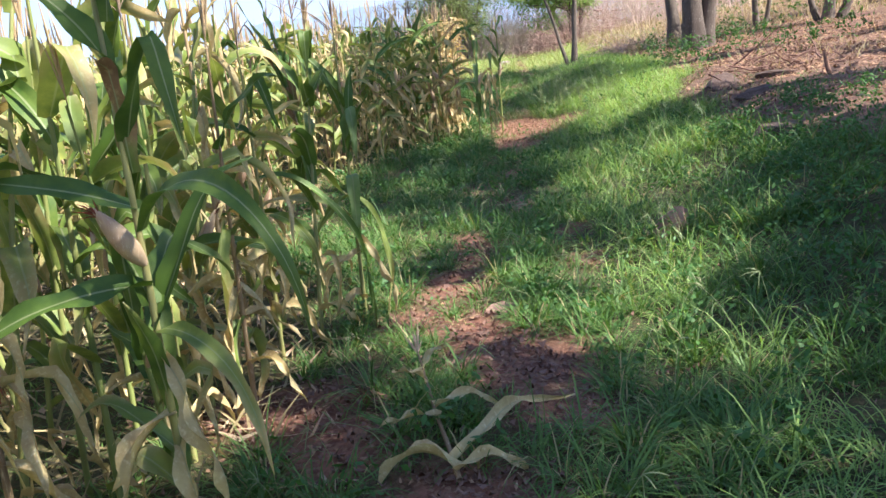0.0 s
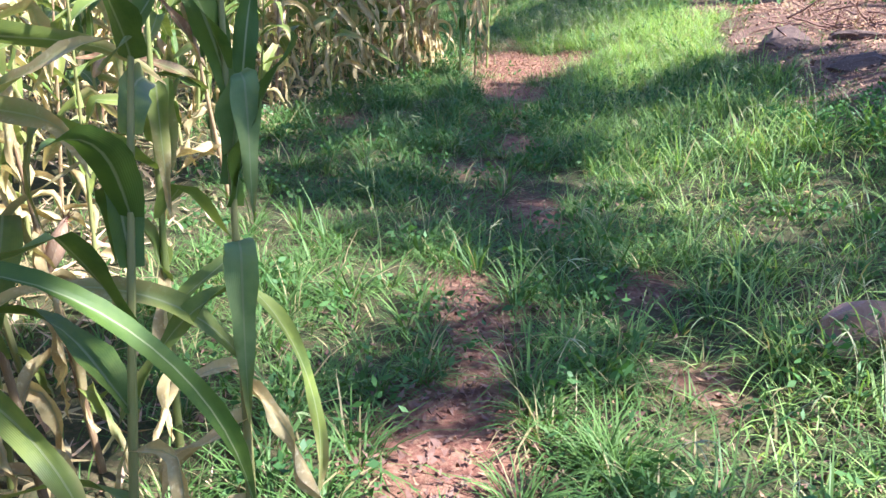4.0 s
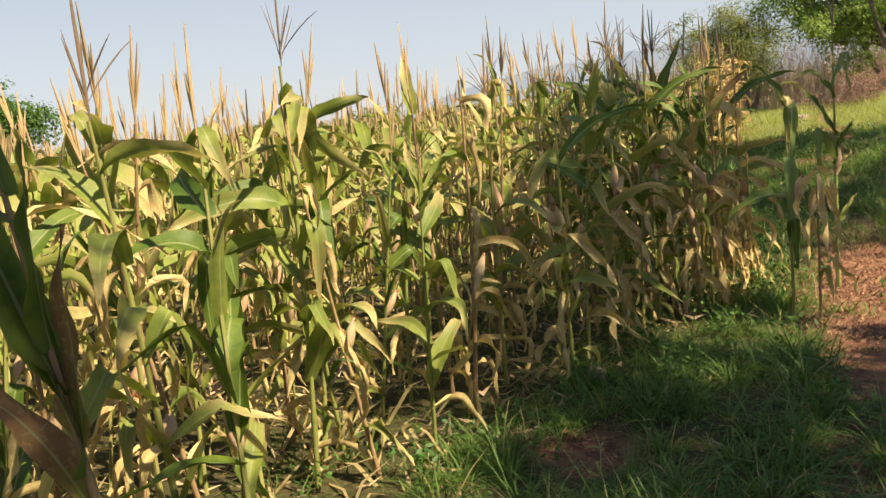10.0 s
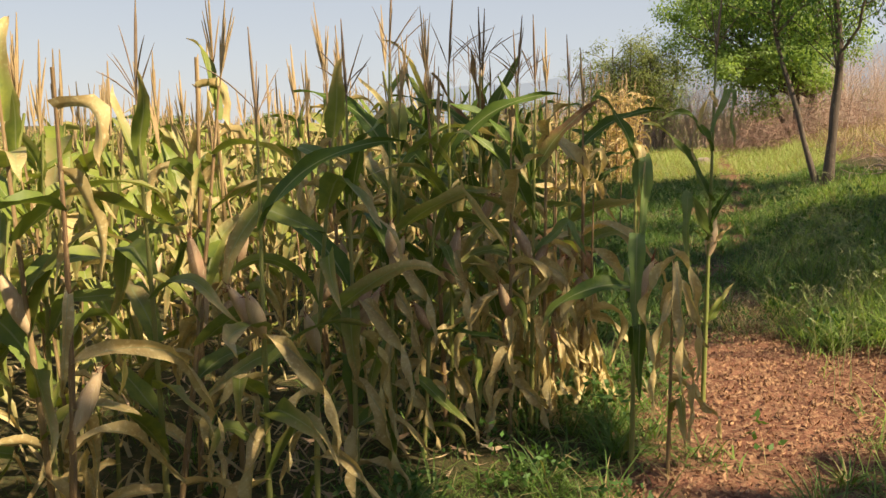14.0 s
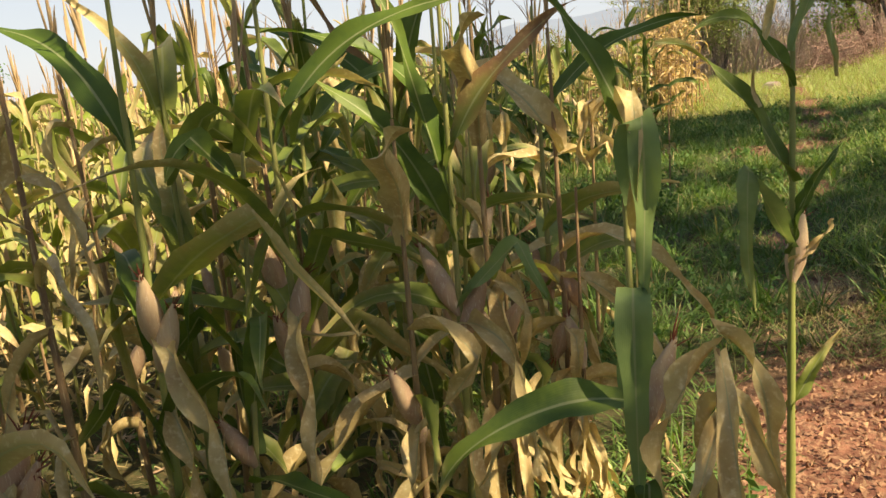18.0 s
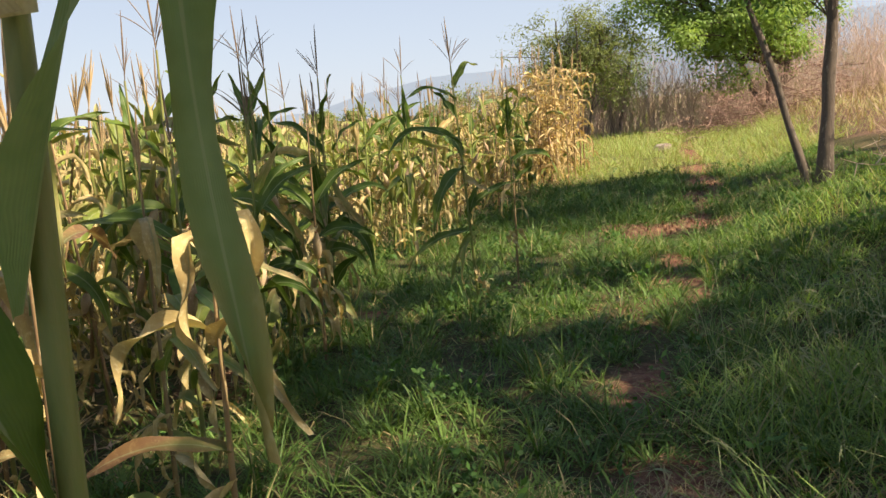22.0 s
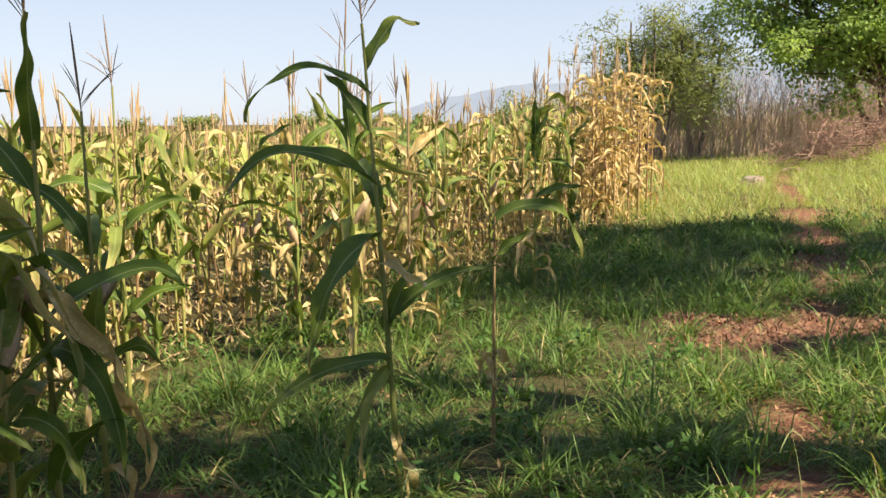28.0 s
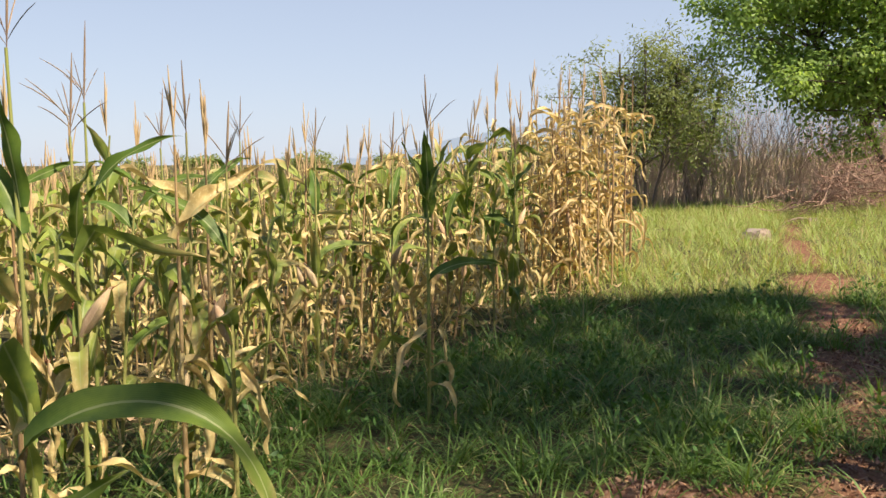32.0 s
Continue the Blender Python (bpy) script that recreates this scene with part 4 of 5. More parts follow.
single(-0.18, 28.2, 1.75, "green", [(1.2, 200, 0.45, 0.1, 75, 40, 1.0, None, 0.3, GR), (1.3, 330, 0.42, 0.1, 70, 30, 1.0, None, 0.3, GR), (1.0, 180, 0.5, 0.09, 50, -50, 1.0, None, 0.3, GR)], others=4)
single(-1.05, 23.2, 2.3, "mixed", [(1.55, 270, 0.5, 0.09, 82, 70, 1.0, None, 0.2, GR), (1.45, 180, 0.5, 0.08, 75, 50, 1.0, None, 0.2, GR)], others=6)
for x, y, high, st in ((-0.9, 24.0, 1.9, "dry"), (-0.72, 24.15, 1.75, "mixed"), (-1.25, 23.75, 1.95, "mixed"), (-1.65, 23.6, 2.0, "green"), (-2.1, 23.8, 2.0, "mixed"), (-1.05, 24.5, 1.9, "dry"), (-1.53, 24.2, 2.15, "mixed"), (-1.15, 24.5, 2.0, "mixed"), (-1.9, 24.1, 2.0, "dry"), (-2.4, 27.3, 2.1, "green"), (-1.25, 26.3, 1.85, "mixed"), (-0.95, 27.1, 1.85, "mixed"), (-1.75, 25.2, 1.95, "mixed"), (-0.55, 26.9, 1.8, "dry"), (-0.35, 29.3, 1.85, "mixed")):
    single(x, y, high, st, [(high * 0.4, rng.uniform(0, 360), 0.5, 0.05, 30, -88, 0.35, None, 1.2, DR), (high * 0.7, rng.uniform(0, 360), 0.6, 0.085, 66, 0, 1.2, None, 0.4, GR if st != "dry" else DR)], others=8, ears=1)
# the tall golden corner
for i in range(20):
    x, y = 0.72 - 0.95 * rng.random() - 0.1 * i / 12, 30.3 + 2.7 * rng.random()
    peak = float(step(0.25, 0.65, x))
    hooks = [(rng.uniform(0.7, 2.1), rng.uniform(-70, 250), rng.uniform(0.35, 0.65), rng.uniform(0.035, 0.06), rng.uniform(35, 75), rng.uniform(-88, -30), rng.uniform(0.5, 1.2), (rng.uniform(0.3, 0.7), rng.uniform(0, 60)), rng.uniform(-3, 3), LEAF_GOLD) for j in range(6)]
    single(x, y, rng.uniform(1.85, 2.25) + 0.45 * peak, "dry", hooks, others=6, tassel=i % 4 == 0, gold=True)

COARSE = [maize_pieces(rng, 2.1, s, False, rng.random() < 0.85, 1 if rng.random() < 0.5 else 0) for s in ["mixed"] * 10 + ["dry"] * 3 + ["green"] * 3]
bulk = {}


def grow(pieces, x, y, size):
    t, z, le = rng.uniform(0, 6.28), float(ground_z(x, y)) - 0.02, rng.normal(0, 0.10, 2)
    for name, piece, mat in pieces:
        key = FIELD_LEAF if mat in (LEAF_MIXED, LEAF_GREEN) else mat
        bulk.setdefault(key.name, (key, []))[1].append(moved(piece, x, y, z, t, size, le))


for depth, x, y in rest:
    if depth > 5 and rng.random() < (0.45 if depth < 11 else 0.78):
        continue
    grow(COARSE[int(rng.integers(len(COARSE)))], x, y, rng.uniform(0.78, 1.0) * (1 - 0.11 * float(step(20, 26, y))))
for i in range(1100):
    y = 34 + 75 * rng.random() ** 1.3
    x = -0.5 - (y - 34) * 0.35 - rng.random() * (12 + (y - 20) * 1.2)
    grow(COARSE[int(rng.integers(len(COARSE)))], x, y, rng.uniform(0.68, 0.86))
for name, (mat, pieces) in bulk.items():
    v, q, u = join(pieces)
    tagged(new("maize_field", mesh_of("maize_field", v, q, mat, u)), "dense field of ripe yellowing maize", "maize field", kind="stuff")


# ---------------------------------------------------------------- grass
def sow(count, x0, x1, y0, y1, keep, seed):
    r = np.random.default_rng(seed)
    x, y = r.uniform(x0, x1, count), r.uniform(y0, y1, count)
    ok = r.random(count) < keep(x, y)
    return r, x[ok], y[ok]


def meadow(x, y):
    k = (1 - bareness(x, y)) * (1 - 0.93 * bankness(x, y))
    k = k * np.where(x < field_edge(y) - 0.1, 0.22, 1.0)
    return k * (0.42 + 0.7 * step(0.3, 0.6, lattice(x, y, 1.7, 31))) * (0.42 + 0.95 * step(0.25, 0.65, lattice(x, y, 5.5, 43)))


def sere(x, y):
    """A dry, sparse stretch of grass past the bare patch."""
    return step(1.2, 0.6, np.hypot((x - 1.55) / 0.85, (y - 16.7) / 0.75) + 0.5 * (lattice(x, y, 3.0, 49) - 0.5))


def lush(x, y):
    d = x - track(y)
    # these light blades are thickest along the sunlit strip, sparse in the shaded gully
    return step(0.5, 1.1, d) * (1 - 0.9 * step(1.3, 1.7, x) * step(8.5, 7, y)) * (1 - bankness(x, y)) * (1 - bareness(x, y)) * (0.15 + 0.9 * lattice(x, y, 1.4, 33)) * step(26, 20, y) * (1 + 0.9 * step(7, 9, y) * step(18, 16, y)) * (0.25 + 1.2 * step(0.3, 0.65, lattice(x, y, 4.5, 47))) * (1 - 0.85 * sere(x, y))


def lay_grass(name, label, mat, r, x, y, lo, hi, w0, w1, lean, segs=3):
    scale = (0.65 + 0.6 * lattice(x, y, 1.2, 41)) * (0.5 + 0.95 * lattice(x, y, 5.5, 43) ** 1.5)
    v, q, u = scatter_blades(r, x, y, r.uniform(lo, hi, len(x)) * scale, r.uniform(w0, w1, len(x)), lean, segs)
    tagged(new(name, mesh_of(name, v, q, mat, u)), label, "grass", kind="stuff")


def tufts(count, x0, x1, y0, y1, keep, seed, blades, label, mat, lo, hi, w0, w1, spread):
    """Clumps of longer blades that lean out from their middle."""
    r, x, y = sow(count, x0, x1, y0, y1, keep, seed)
    n = r.integers(blades // 2, blades * 3 // 2, len(x))
    big = np.repeat(r.uniform(0.6, 1.25, len(x)), n)
    a, d = r.uniform(0, 6.28, n.sum()), np.abs(r.normal(0, spread, n.sum())) * big
    px, py = np.repeat(x, n) + np.cos(a) * d, np.repeat(y, n) + np.sin(a) * d
    v, q, u = scatter_blades(r, px, py, r.uniform(lo, hi, len(px)) * big, r.uniform(w0, w1, len(px)), 1.25, 4, a + r.normal(0, 0.5, len(px)))
    tagged(new("grass_tufts", mesh_of("grass_tufts", v, q, mat, u)), label, "grass", kind="stuff")


r, x, y = sow(240000, -2.6, 4.6, 0.6, 13, lambda x, y: meadow(x, y) * (0.25 + 0.9 * step(0.3, 0.6, lattice(x, y, 9.0, 44))), 51)
lay_grass("grass", "short green grass beside the foot track", GRASS, r, x, y, 0.05, 0.20, 0.003, 0.0075, 1.3, 4)
r, x, y = sow(200000, -3.0, 4.6, 13, 30, lambda x, y: meadow(x, y) * (0.3 + 0.85 * step(0.3, 0.6, lattice(x, y, 8.0, 45))), 52)
lay_grass("grass", "short green grass beside the foot track", GRASS, r, x, y, 0.09, 0.28, 0.005, 0.012, 1.25)
tufts(2600, -1.4, 3.2, 1.2, 13, lambda x, y: 0.75 * meadow(x, y), 58, 34, "loose tufts of longer green grass", GRASS, 0.14, 0.34, 0.004, 0.009, 0.035)
tufts(2300, -2.2, 3.2, 13, 30, lambda x, y: 0.75 * meadow(x, y), 59, 30, "loose tufts of longer green grass", GRASS, 0.18, 0.42, 0.005, 0.011, 0.045)
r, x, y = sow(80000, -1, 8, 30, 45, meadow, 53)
lay_grass("grass", "grass further along the track, coloured paler to look sunlit", SUNLIT_FAR_GRASS, r, x, y, 0.16, 0.42, 0.005, 0.011, 0.8)
r, x, y = sow(105000, 0.4, 4.6, 1.2, 25, lush, 54)
lay_grass("tall_grass", "lush tall grass at the foot of the bank, lightened to look sunlit", SUNLIT_LUSH, r, x, y, 0.12, 0.40, 0.004, 0.0095, 1.15, 4)
r, x, y = sow(34000, 1.5, 4.4, 12.2, 18.6, lambda x, y: (1 - bareness(x, y)) * (1 - bankness(x, y)) * (1 - 0.8 * sere(x, y)) * (0.2 + 0.8 * lattice(x, y, 2.2, 34)), 50)
lay_grass("tall_grass", "lush tall grass at the foot of the bank, lightened to look sunlit", SUNLIT_LUSH, r, x, y, 0.2, 0.5, 0.004, 0.009, 1.1, 4)
r, x, y = sow(34000, 3, 26, 22, 60, lambda x, y: bankness(x, y) * (0.3 + 0.7 * lattice(x, y, 0.7, 61)), 55)
lay_grass("dry_grass", "dry straw-coloured grass on the slope", STRAW, r, x, y, 0.25, 0.7, 0.01, 0.022, 0.7)


r, x, y = sow(22000, -2.0, 4.0, -5.0, 0.6, meadow, 56)
lay_grass("grass", "short green grass beside the foot track", GRASS, r, x, y, 0.1, 0.3, 0.006, 0.014, 1.1)
r, x, y = sow(26000, 4.5, 24, -6, 24, lambda x, y: 0.15 + 0.7 * step(0.4, 0.7, lattice(x, y, 0.5, 63)), 57)
lay_grass("dry_grass", "sparse dry grass under the trees on the bank", STRAW, r, x, y, 0.1, 0.35, 0.008, 0.018, 1.0)


# ---------------------------------------------------------------- trees
def limb(rng, start, way, length, r0, r1, wander=0.12, n=7, lift=0.0):
    p, d = [np.asarray(start, float)], np.asarray(way, float) / np.linalg.norm(way)
    for i in range(n - 1):
        d = d + rng.normal(0, wander, 3) + np.array([0, 0, lift])
        d /= np.linalg.norm(d)
        p.append(p[-1] + d * length / (n - 1))
    return np.array(p), np.linspace(r0, r1, n)


def leaf_cloud(rng, centres, spread, count, length, width, droop=0.3):
    """Many single leaves round the twig ends, each folded along its rib."""
    c = np.asarray(centres)[rng.integers(len(centres), size=count)]
    o = rng.normal(0, 1, (count, 3))
    c = c + o / np.linalg.norm(o, axis=1)[:, None] * (rng.random(count) ** 0.5)[:, None] * 1.7 * np.asarray(spread)
    o = o / np.linalg.norm(o, axis=1)[:, None] + np.array([0, 0, 0.7]) + rng.normal(0, 0.3, (count, 3))
    d = np.cross(o, rng.normal(0, 1, (count, 3))) - np.array([0, 0, droop])
    d /= np.linalg.norm(d, axis=1)[:, None]
    s = np.cross(d, o)
    s /= np.linalg.norm(s, axis=1)[:, None]
    nrm = np.cross(d, s)
    ln, w = length * rng.uniform(0.6, 1.3, count)[:, None], width * rng.uniform(0.7, 1.2, count)[:, None]
    v = np.stack([c, c + d * ln * 0.5 + s * w / 2 + nrm * w * 0.15, c + d * ln, c + d * ln * 0.5 - s * w / 2 + nrm * w * 0.15], 1).reshape(-1, 3)
    q = np.arange(count * 4).reshape(-1, 4)
    return v, q, np.zeros((len(v), 2))


def tree(rng, x, y, stems, bark, leaf_mat, label, crown, clumps=40, leaves=6000, leaf_size=(0.12, 0.05), spread=0.32, droop=0.3, thick=0.03, shell=0.45):
    """stems: (offset x, offset y, way, length, radius). crown: (centre, radii) from the foot: clumps of leaves, each on a limb of its own."""
    rng = np.random.default_rng(int(abs(x) * 131 + abs(y) * 17) + 5)
    z = float(ground_z(x, y))
    base = tagged(new("tree"), label, "tree")
    base.location = (x, y, z)
    trunks = []
    for sx, sy, way, length, rad in stems:
        p, r = limb(rng, (sx, sy, -0.12), way, length, rad, rad * 0.4, 0.075, 11, 0.02)
        r[0] *= 1.4
        r[1] *= 1.08
        r = r * (1 + 0.09 * np.sin(np.arange(len(r)) * 2.3 + sx * 9))
        part("trunk", tube(p, r, 10), bark, base)
        trunks.append((p, r))
    (cx, cy, cz), (rx, ry, rz) = crown
    ends = []
    for i in range(clumps):
        d = rng.normal(0, 1, 3)
        d *= rng.random() ** shell / np.linalg.norm(d)
        c = np.array([cx + d[0] * rx, cy + d[1] * ry, cz + d[2] * rz])
        p, r = trunks[rng.integers(len(trunks))]
        low = p[:, 2] < c[2] - 0.25 * np.linalg.norm(c[:2] - p[-1, :2])
        k = int(np.clip(low.sum() - 1 + rng.integers(-1, 1), 3, 10))
        f = np.linspace(0, 1, 6)[:, None]
        line = p[k] * (1 - f) + c * f + np.array([0, 0, 1]) * (f * (1 - f)) * 0.35 * np.linalg.norm(c - p[k]) + rng.normal(0, 0.06, (6, 3)) * f * (1 - f) * 4
        wood = [tube(line, np.linspace(min(r[k] * 0.5, thick * 2), 0.008, 6), 5)]
        for j in range(3):
            s, ss = limb(rng, line[rng.integers(3, 6)], rng.normal(0, 1, 3), spread * rng.uniform(1.2, 2.4), 0.009, 0.003, 0.2, 4)
            wood.append(tube(s, ss, 3))
            ends += [s[-1], s[2]]
        part("limb", join(wood), bark, base)
        ends += [c, c]
    part("crown", leaf_cloud(rng, ends, (spread, spread, spread * 0.65), leaves, *leaf_size, droop), leaf_mat, base)
    return base


rng = np.random.default_rng(21)
# the slim tree beside the track
tree(rng, 3.5, 24.4, [(0.04, 0, (-0.02, 0, 1), 4.6, 0.085), (-0.06, 0.02, (-0.2, 0.05, 1), 4.6, 0.05), (0.0, 0.08, (0.06, 0.1, 1), 4.2, 0.03)],
     BARK, TREE_FINE, "slim many-stemmed tree with fine feathery green leaves", ((-0.2, 0.0, 4.0), (2.3, 1.8, 1.4)), 48, 15000, (0.10, 0.026), 0.38, 0.9, 0.016)
# ground spots to be shaded by foliage out of view: x, y, radii, density
SHADE_SPOTS = [(-0.2, 9.6, 1.15, 2.1, 0.95), (0.5, 11.7, 0.5, 0.55, 0.7), (1.0, 11.0, 0.6, 0.5, 0.5), (0.9, 12.7, 0.35, 0.25, 0.7), (1.5, 13.2, 0.3, 0.3, 0.5), (1.0, 12.0, 0.3, 0.2, 0.6), (1.9, 11.5, 1.3, 0.85, 0.55), (2.65, 9.0, 0.6, 1.6, 0.6), (2.45, 6.5, 0.55, 1.4, 0.95), (2.1, 4.3, 0.62, 1.3, 0.95),
               (0.5, 7.0, 0.5, 1.1, 0.75), (0.9, 6.5, 0.35, 0.3, 0.75), (0.0, 5.4, 0.8, 1.0, 0.3), (-0.4, 3.5, 0.9, 0.8, 0.9), (0.5, 2.8, 0.9, 0.6, 0.7), (1.5, 3.8, 0.5, 0.55, 0.95), (1.75, 4.6, 0.4, 0.5, 0.9),
               (-1.8, 2.6, 1.0, 0.7, 0.95), (-1.0, 2.9, 0.7, 0.6, 0.9), (-1.0, 4.3, 0.5, 0.7, 0.9), (-1.8, 4.3, 0.7, 0.5, 0.8), (-1.5, 5.6, 0.7, 0.7, 0.7), (-2.9, 8.9, 0.6, 0.5, 0.95), (-1.5, 9.3, 0.4, 0.4, 0.6),
               (-1.3, 12.4, 0.8, 1.0, 0.85), (-1.6, 13.5, 0.85, 0.85, 0.8), (-2.0, 14.6, 0.9, 0.6, 0.7), (-0.8, 15.2, 0.8, 0.7, 0.55), (-0.35, 14.1, 0.5, 0.6, 0.6), (0.0, 13.4, 0.35, 0.35, 0.4),
               (1.85, 24.0, 0.45, 0.42, 0.5), (2.3, 26.1, 0.6, 0.9, 0.35), (0.9, 18.95, 0.9, 0.45, 0.6), (-2.7, 20.9, 0.8, 0.8, 0.95), (0.0, 19.2, 1.5, 1.15, 0.95), (1.1, 17.8, 0.5, 0.45, 0.8), (2.4, 20.4, 0.8, 1.7, 0.9), (2.3, 18.8, 0.6, 0.5, 0.6), (1.31, 19.08, 0.4, 0.4, 0.7), (-0.7, 15.8, 0.5, 0.5, 0.8), (-2.1, 12.2, 0.6, 0.5, 0.25),
               (-2.2, 17.4, 1.3, 1.4, 0.8), (-2.4, 19.8, 0.9, 1.0, 0.9), (-1.6, 21.0, 0.9, 0.7, 0.8), (1.0, 28.2, 2.2, 2.2, 0.75), (5.2, 9.5, 1.2, 1.2, 0.15), (5.6, 13.5, 1.4, 1.4, 0.2)]


def shade_trees(places, spots):
    """Tall trees on the bank: unseen foliage is set sunward of each spot to shade it, and hangs from the nearest trunk.
    """
    r = np.random.default_rng(33)
    made = []
    for x, y, high, rad, label in places:
        base = tagged(new("tree"), label, "tree")
        base.location = (x, y, float(ground_z(x, y)))
        trunks = []
        for k in range(2):
            way = (r.normal(0, 0.04), 0.02, 1) if k == 0 else (0.18, r.normal(0, 0.08), 1)
            p, w = limb(r, (0.22 * k, 0.1 * k, -0.12), way, high * (1 - 0.12 * k), rad * (1 - 0.2 * k), rad * 0.35, 0.06, 12, 0.02)
            w[0] *= 1.4
            part("trunk", tube(p, w * (1 + 0.08 * np.sin(np.arange(12) * 2.3)), 10), BARK_PALE, base)
            trunks.append((p, w))
        made.append((base, trunks, []))
    slope = np.array([to_sun.x, to_sun.y]) / to_sun.z
    for cx, cy, rx, ry, thick in spots:
        for k in range(max(3, int(math.pi * rx * ry * thick * 7.5))):
            a, f, h = r.uniform(0, 6.28), math.sqrt(r.random()), r.uniform(6.6, 9.2)
            c = np.array([cx + math.cos(a) * rx * f + slope[0] * h, cy + math.sin(a) * ry * f + slope[1] * h, h])
            base, trunks, ends = min(made, key=lambda q: (q[0].location.x - c[0]) ** 2 + (q[0].location.y - c[1]) ** 2)
            c = c - np.array([base.location.x, base.location.y, base.location.z])
            p, w = trunks[int(r.integers(2))]
            j = int(np.clip((p[:, 2] < c[2] - 0.5 * np.linalg.norm(c[:2] - p[6, :2])).sum(), 4, 11))
            f = np.linspace(0, 1, 6)[:, None]
            line = p[j] * (1 - f) + c * f + np.array([0, 0, 1]) * f * (1 - f) * 0.25 * np.linalg.norm(c - p[j]) + r.normal(0, 0.08, (6, 3)) * f * (1 - f) * 4
            part("limb", tube(line, np.linspace(min(w[j] * 0.4, 0.035), 0.006, 6), 5), BARK_PALE, base)
            ends.append(c)
    for base, trunks, ends in made:
        if ends:
            part("crown", leaf_cloud(r, ends, (0.2, 0.2, 0.16), len(ends) * 90, 0.16, 0.10, 0.4), TREE_FINE, base)


# old trees on the bank, and tall unseen ones added beside the walk to shade it
UNSEEN_TREE = "tall unseen tree added on the bank for its shade"
shade_trees(((6.7, 25.9, 8.0, 0.18, "old tree with a rough grey trunk on the bank"), (5.75, 20.4, 8.0, 0.24, "old forked tree with two rough grey-brown trunks on the bank"), (8.7, 0.4, 9.2, 0.24, UNSEEN_TREE), (8.6, 4.2, 9.4, 0.22, UNSEEN_TREE), (8.5, 7.9, 9.3, 0.24, UNSEEN_TREE), (11.9, 6.0, 9.2, 0.24, UNSEEN_TREE), (8.2, 15.2, 9.3, 0.26, UNSEEN_TREE)), SHADE_SPOTS)
# trees further up the bank
tree(rng, 9.2, 21.5, [(0, 0, (0.1, 0, 1), 5.0, 0.12), (0.3, 0, (0.45, 0, 1), 4.6, 0.11), (-0.1, 0.2, (-0.2, 0.1, 1), 4.2, 0.07)], BARK, TREE_FINE, "dark crooked tree at the back of the bank", ((0.2, 0, 3.6), (2.2, 1.8, 1.9)), 34, 6000)
tree(rng, 8.4, 24.0, [(0, 0, (-0.15, 0, 1), 4.6, 0.08), (0.2, 0.1, (0.3, 0, 1), 4.4, 0.06)], BARK, TREE_FINE, "thin crooked tree at the back of the bank", ((0.1, 0, 3.4), (1.8, 1.8, 1.7)), 26, 4500)
tree(rng, 12.5, 26, [(0, 0, (0.05, 0, 1), 5.5, 0.13), (0.2, 0, (-0.3, 0, 1), 5, 0.1)], BARK, TREE_FINE, "leafy tree standing behind the bank", ((0, 0, 3.4), (2.8, 2.4, 2.4)), 40, 9000)
# trees past the end of the field
tree(rng, 6.6, 45.0, [(0, 0, (-0.2, 0, 1), 5.5, 0.17), (0.2, 0, (0.2, 0.1, 1), 5.5, 0.15), (-0.1, 0.2, (-0.5, 0.0, 0.9), 5.0, 0.12)], BARK, TREE_BRIGHT, "broad tree with a dense bright green crown", ((-1.6, -0.8, 4.2), (4.0, 2.6, 3.0)), 120, 52000, (0.125, 0.08), 0.38, 0.3, 0.03, 0.36)
tree(rng, 1.3, 46.8, [(0, 0, (-0.1, 0, 1), 4.2, 0.1), (0.1, 0, (0.3, 0, 1), 4.0, 0.1)], BARK, TREE_BRIGHT, "dense bright green tree behind the scrub", ((-0.3, 0.6, 2.1), (1.5, 1.0, 1.2)), 34, 9000, (0.09, 0.055), 0.42)
tree(rng, 0.25, 43.0, [(0, 0, (-0.2, 0, 1), 4.2, 0.06), (0.1, 0, (0.3, 0, 1), 4.0, 0.06), (0, 0.1, (0, 0.1, 1), 4.4, 0.05)], BARK, TREE_GREY, "grey-green feathery thorn tree", ((0, 0, 2.9), (2.4, 1.3, 1.7)), 70, 15000, (0.14, 0.035), 0.30)
tree(rng, -4.5, 56.0, [(0, 0, (-0.1, 0, 1), 2.6, 0.06), (0.1, 0, (0.3, 0, 1), 2.4, 0.05)], BARK, TREE_GREY, "grey-green bush beyond the field", ((0, 0, 2.0), (3.2, 1.8, 1.1)), 30, 6000, (0.14, 0.06), 0.36)
for x, y in ((-74, 84), (-82, 88)):
    tree(rng, x, y, [(0, 0, (0, 0, 1), 6.0, 0.2), (0.3, 0, (0.4, 0, 1), 5, 0.15)], BARK, TREE_FINE, "leafy green tree far across the field", ((0, 0, 5.0), (6.5, 5, 3.6)), 46, 9000, (0.4, 0.25), 0.9)
# horizon trees; the lighter TREE_GREY leaves stand in for haze
for i in range(16):
    x, y = -130 + i * 8.5 + rng.uniform(-3, 3), 190 + rng.uniform(-15, 30)
    tree(rng, x, y, [(0, 0, (0, 0, 1), 2.4, 0.12)], BARK, TREE_GREY, "distant dull green tree on the horizon, in paler leaves for haze", ((0, 0, rng.uniform(1.2, 2.4)), (3.5, 3, rng.uniform(0.8, 1.6))), 8, 900, (0.6, 0.4), 0.9)


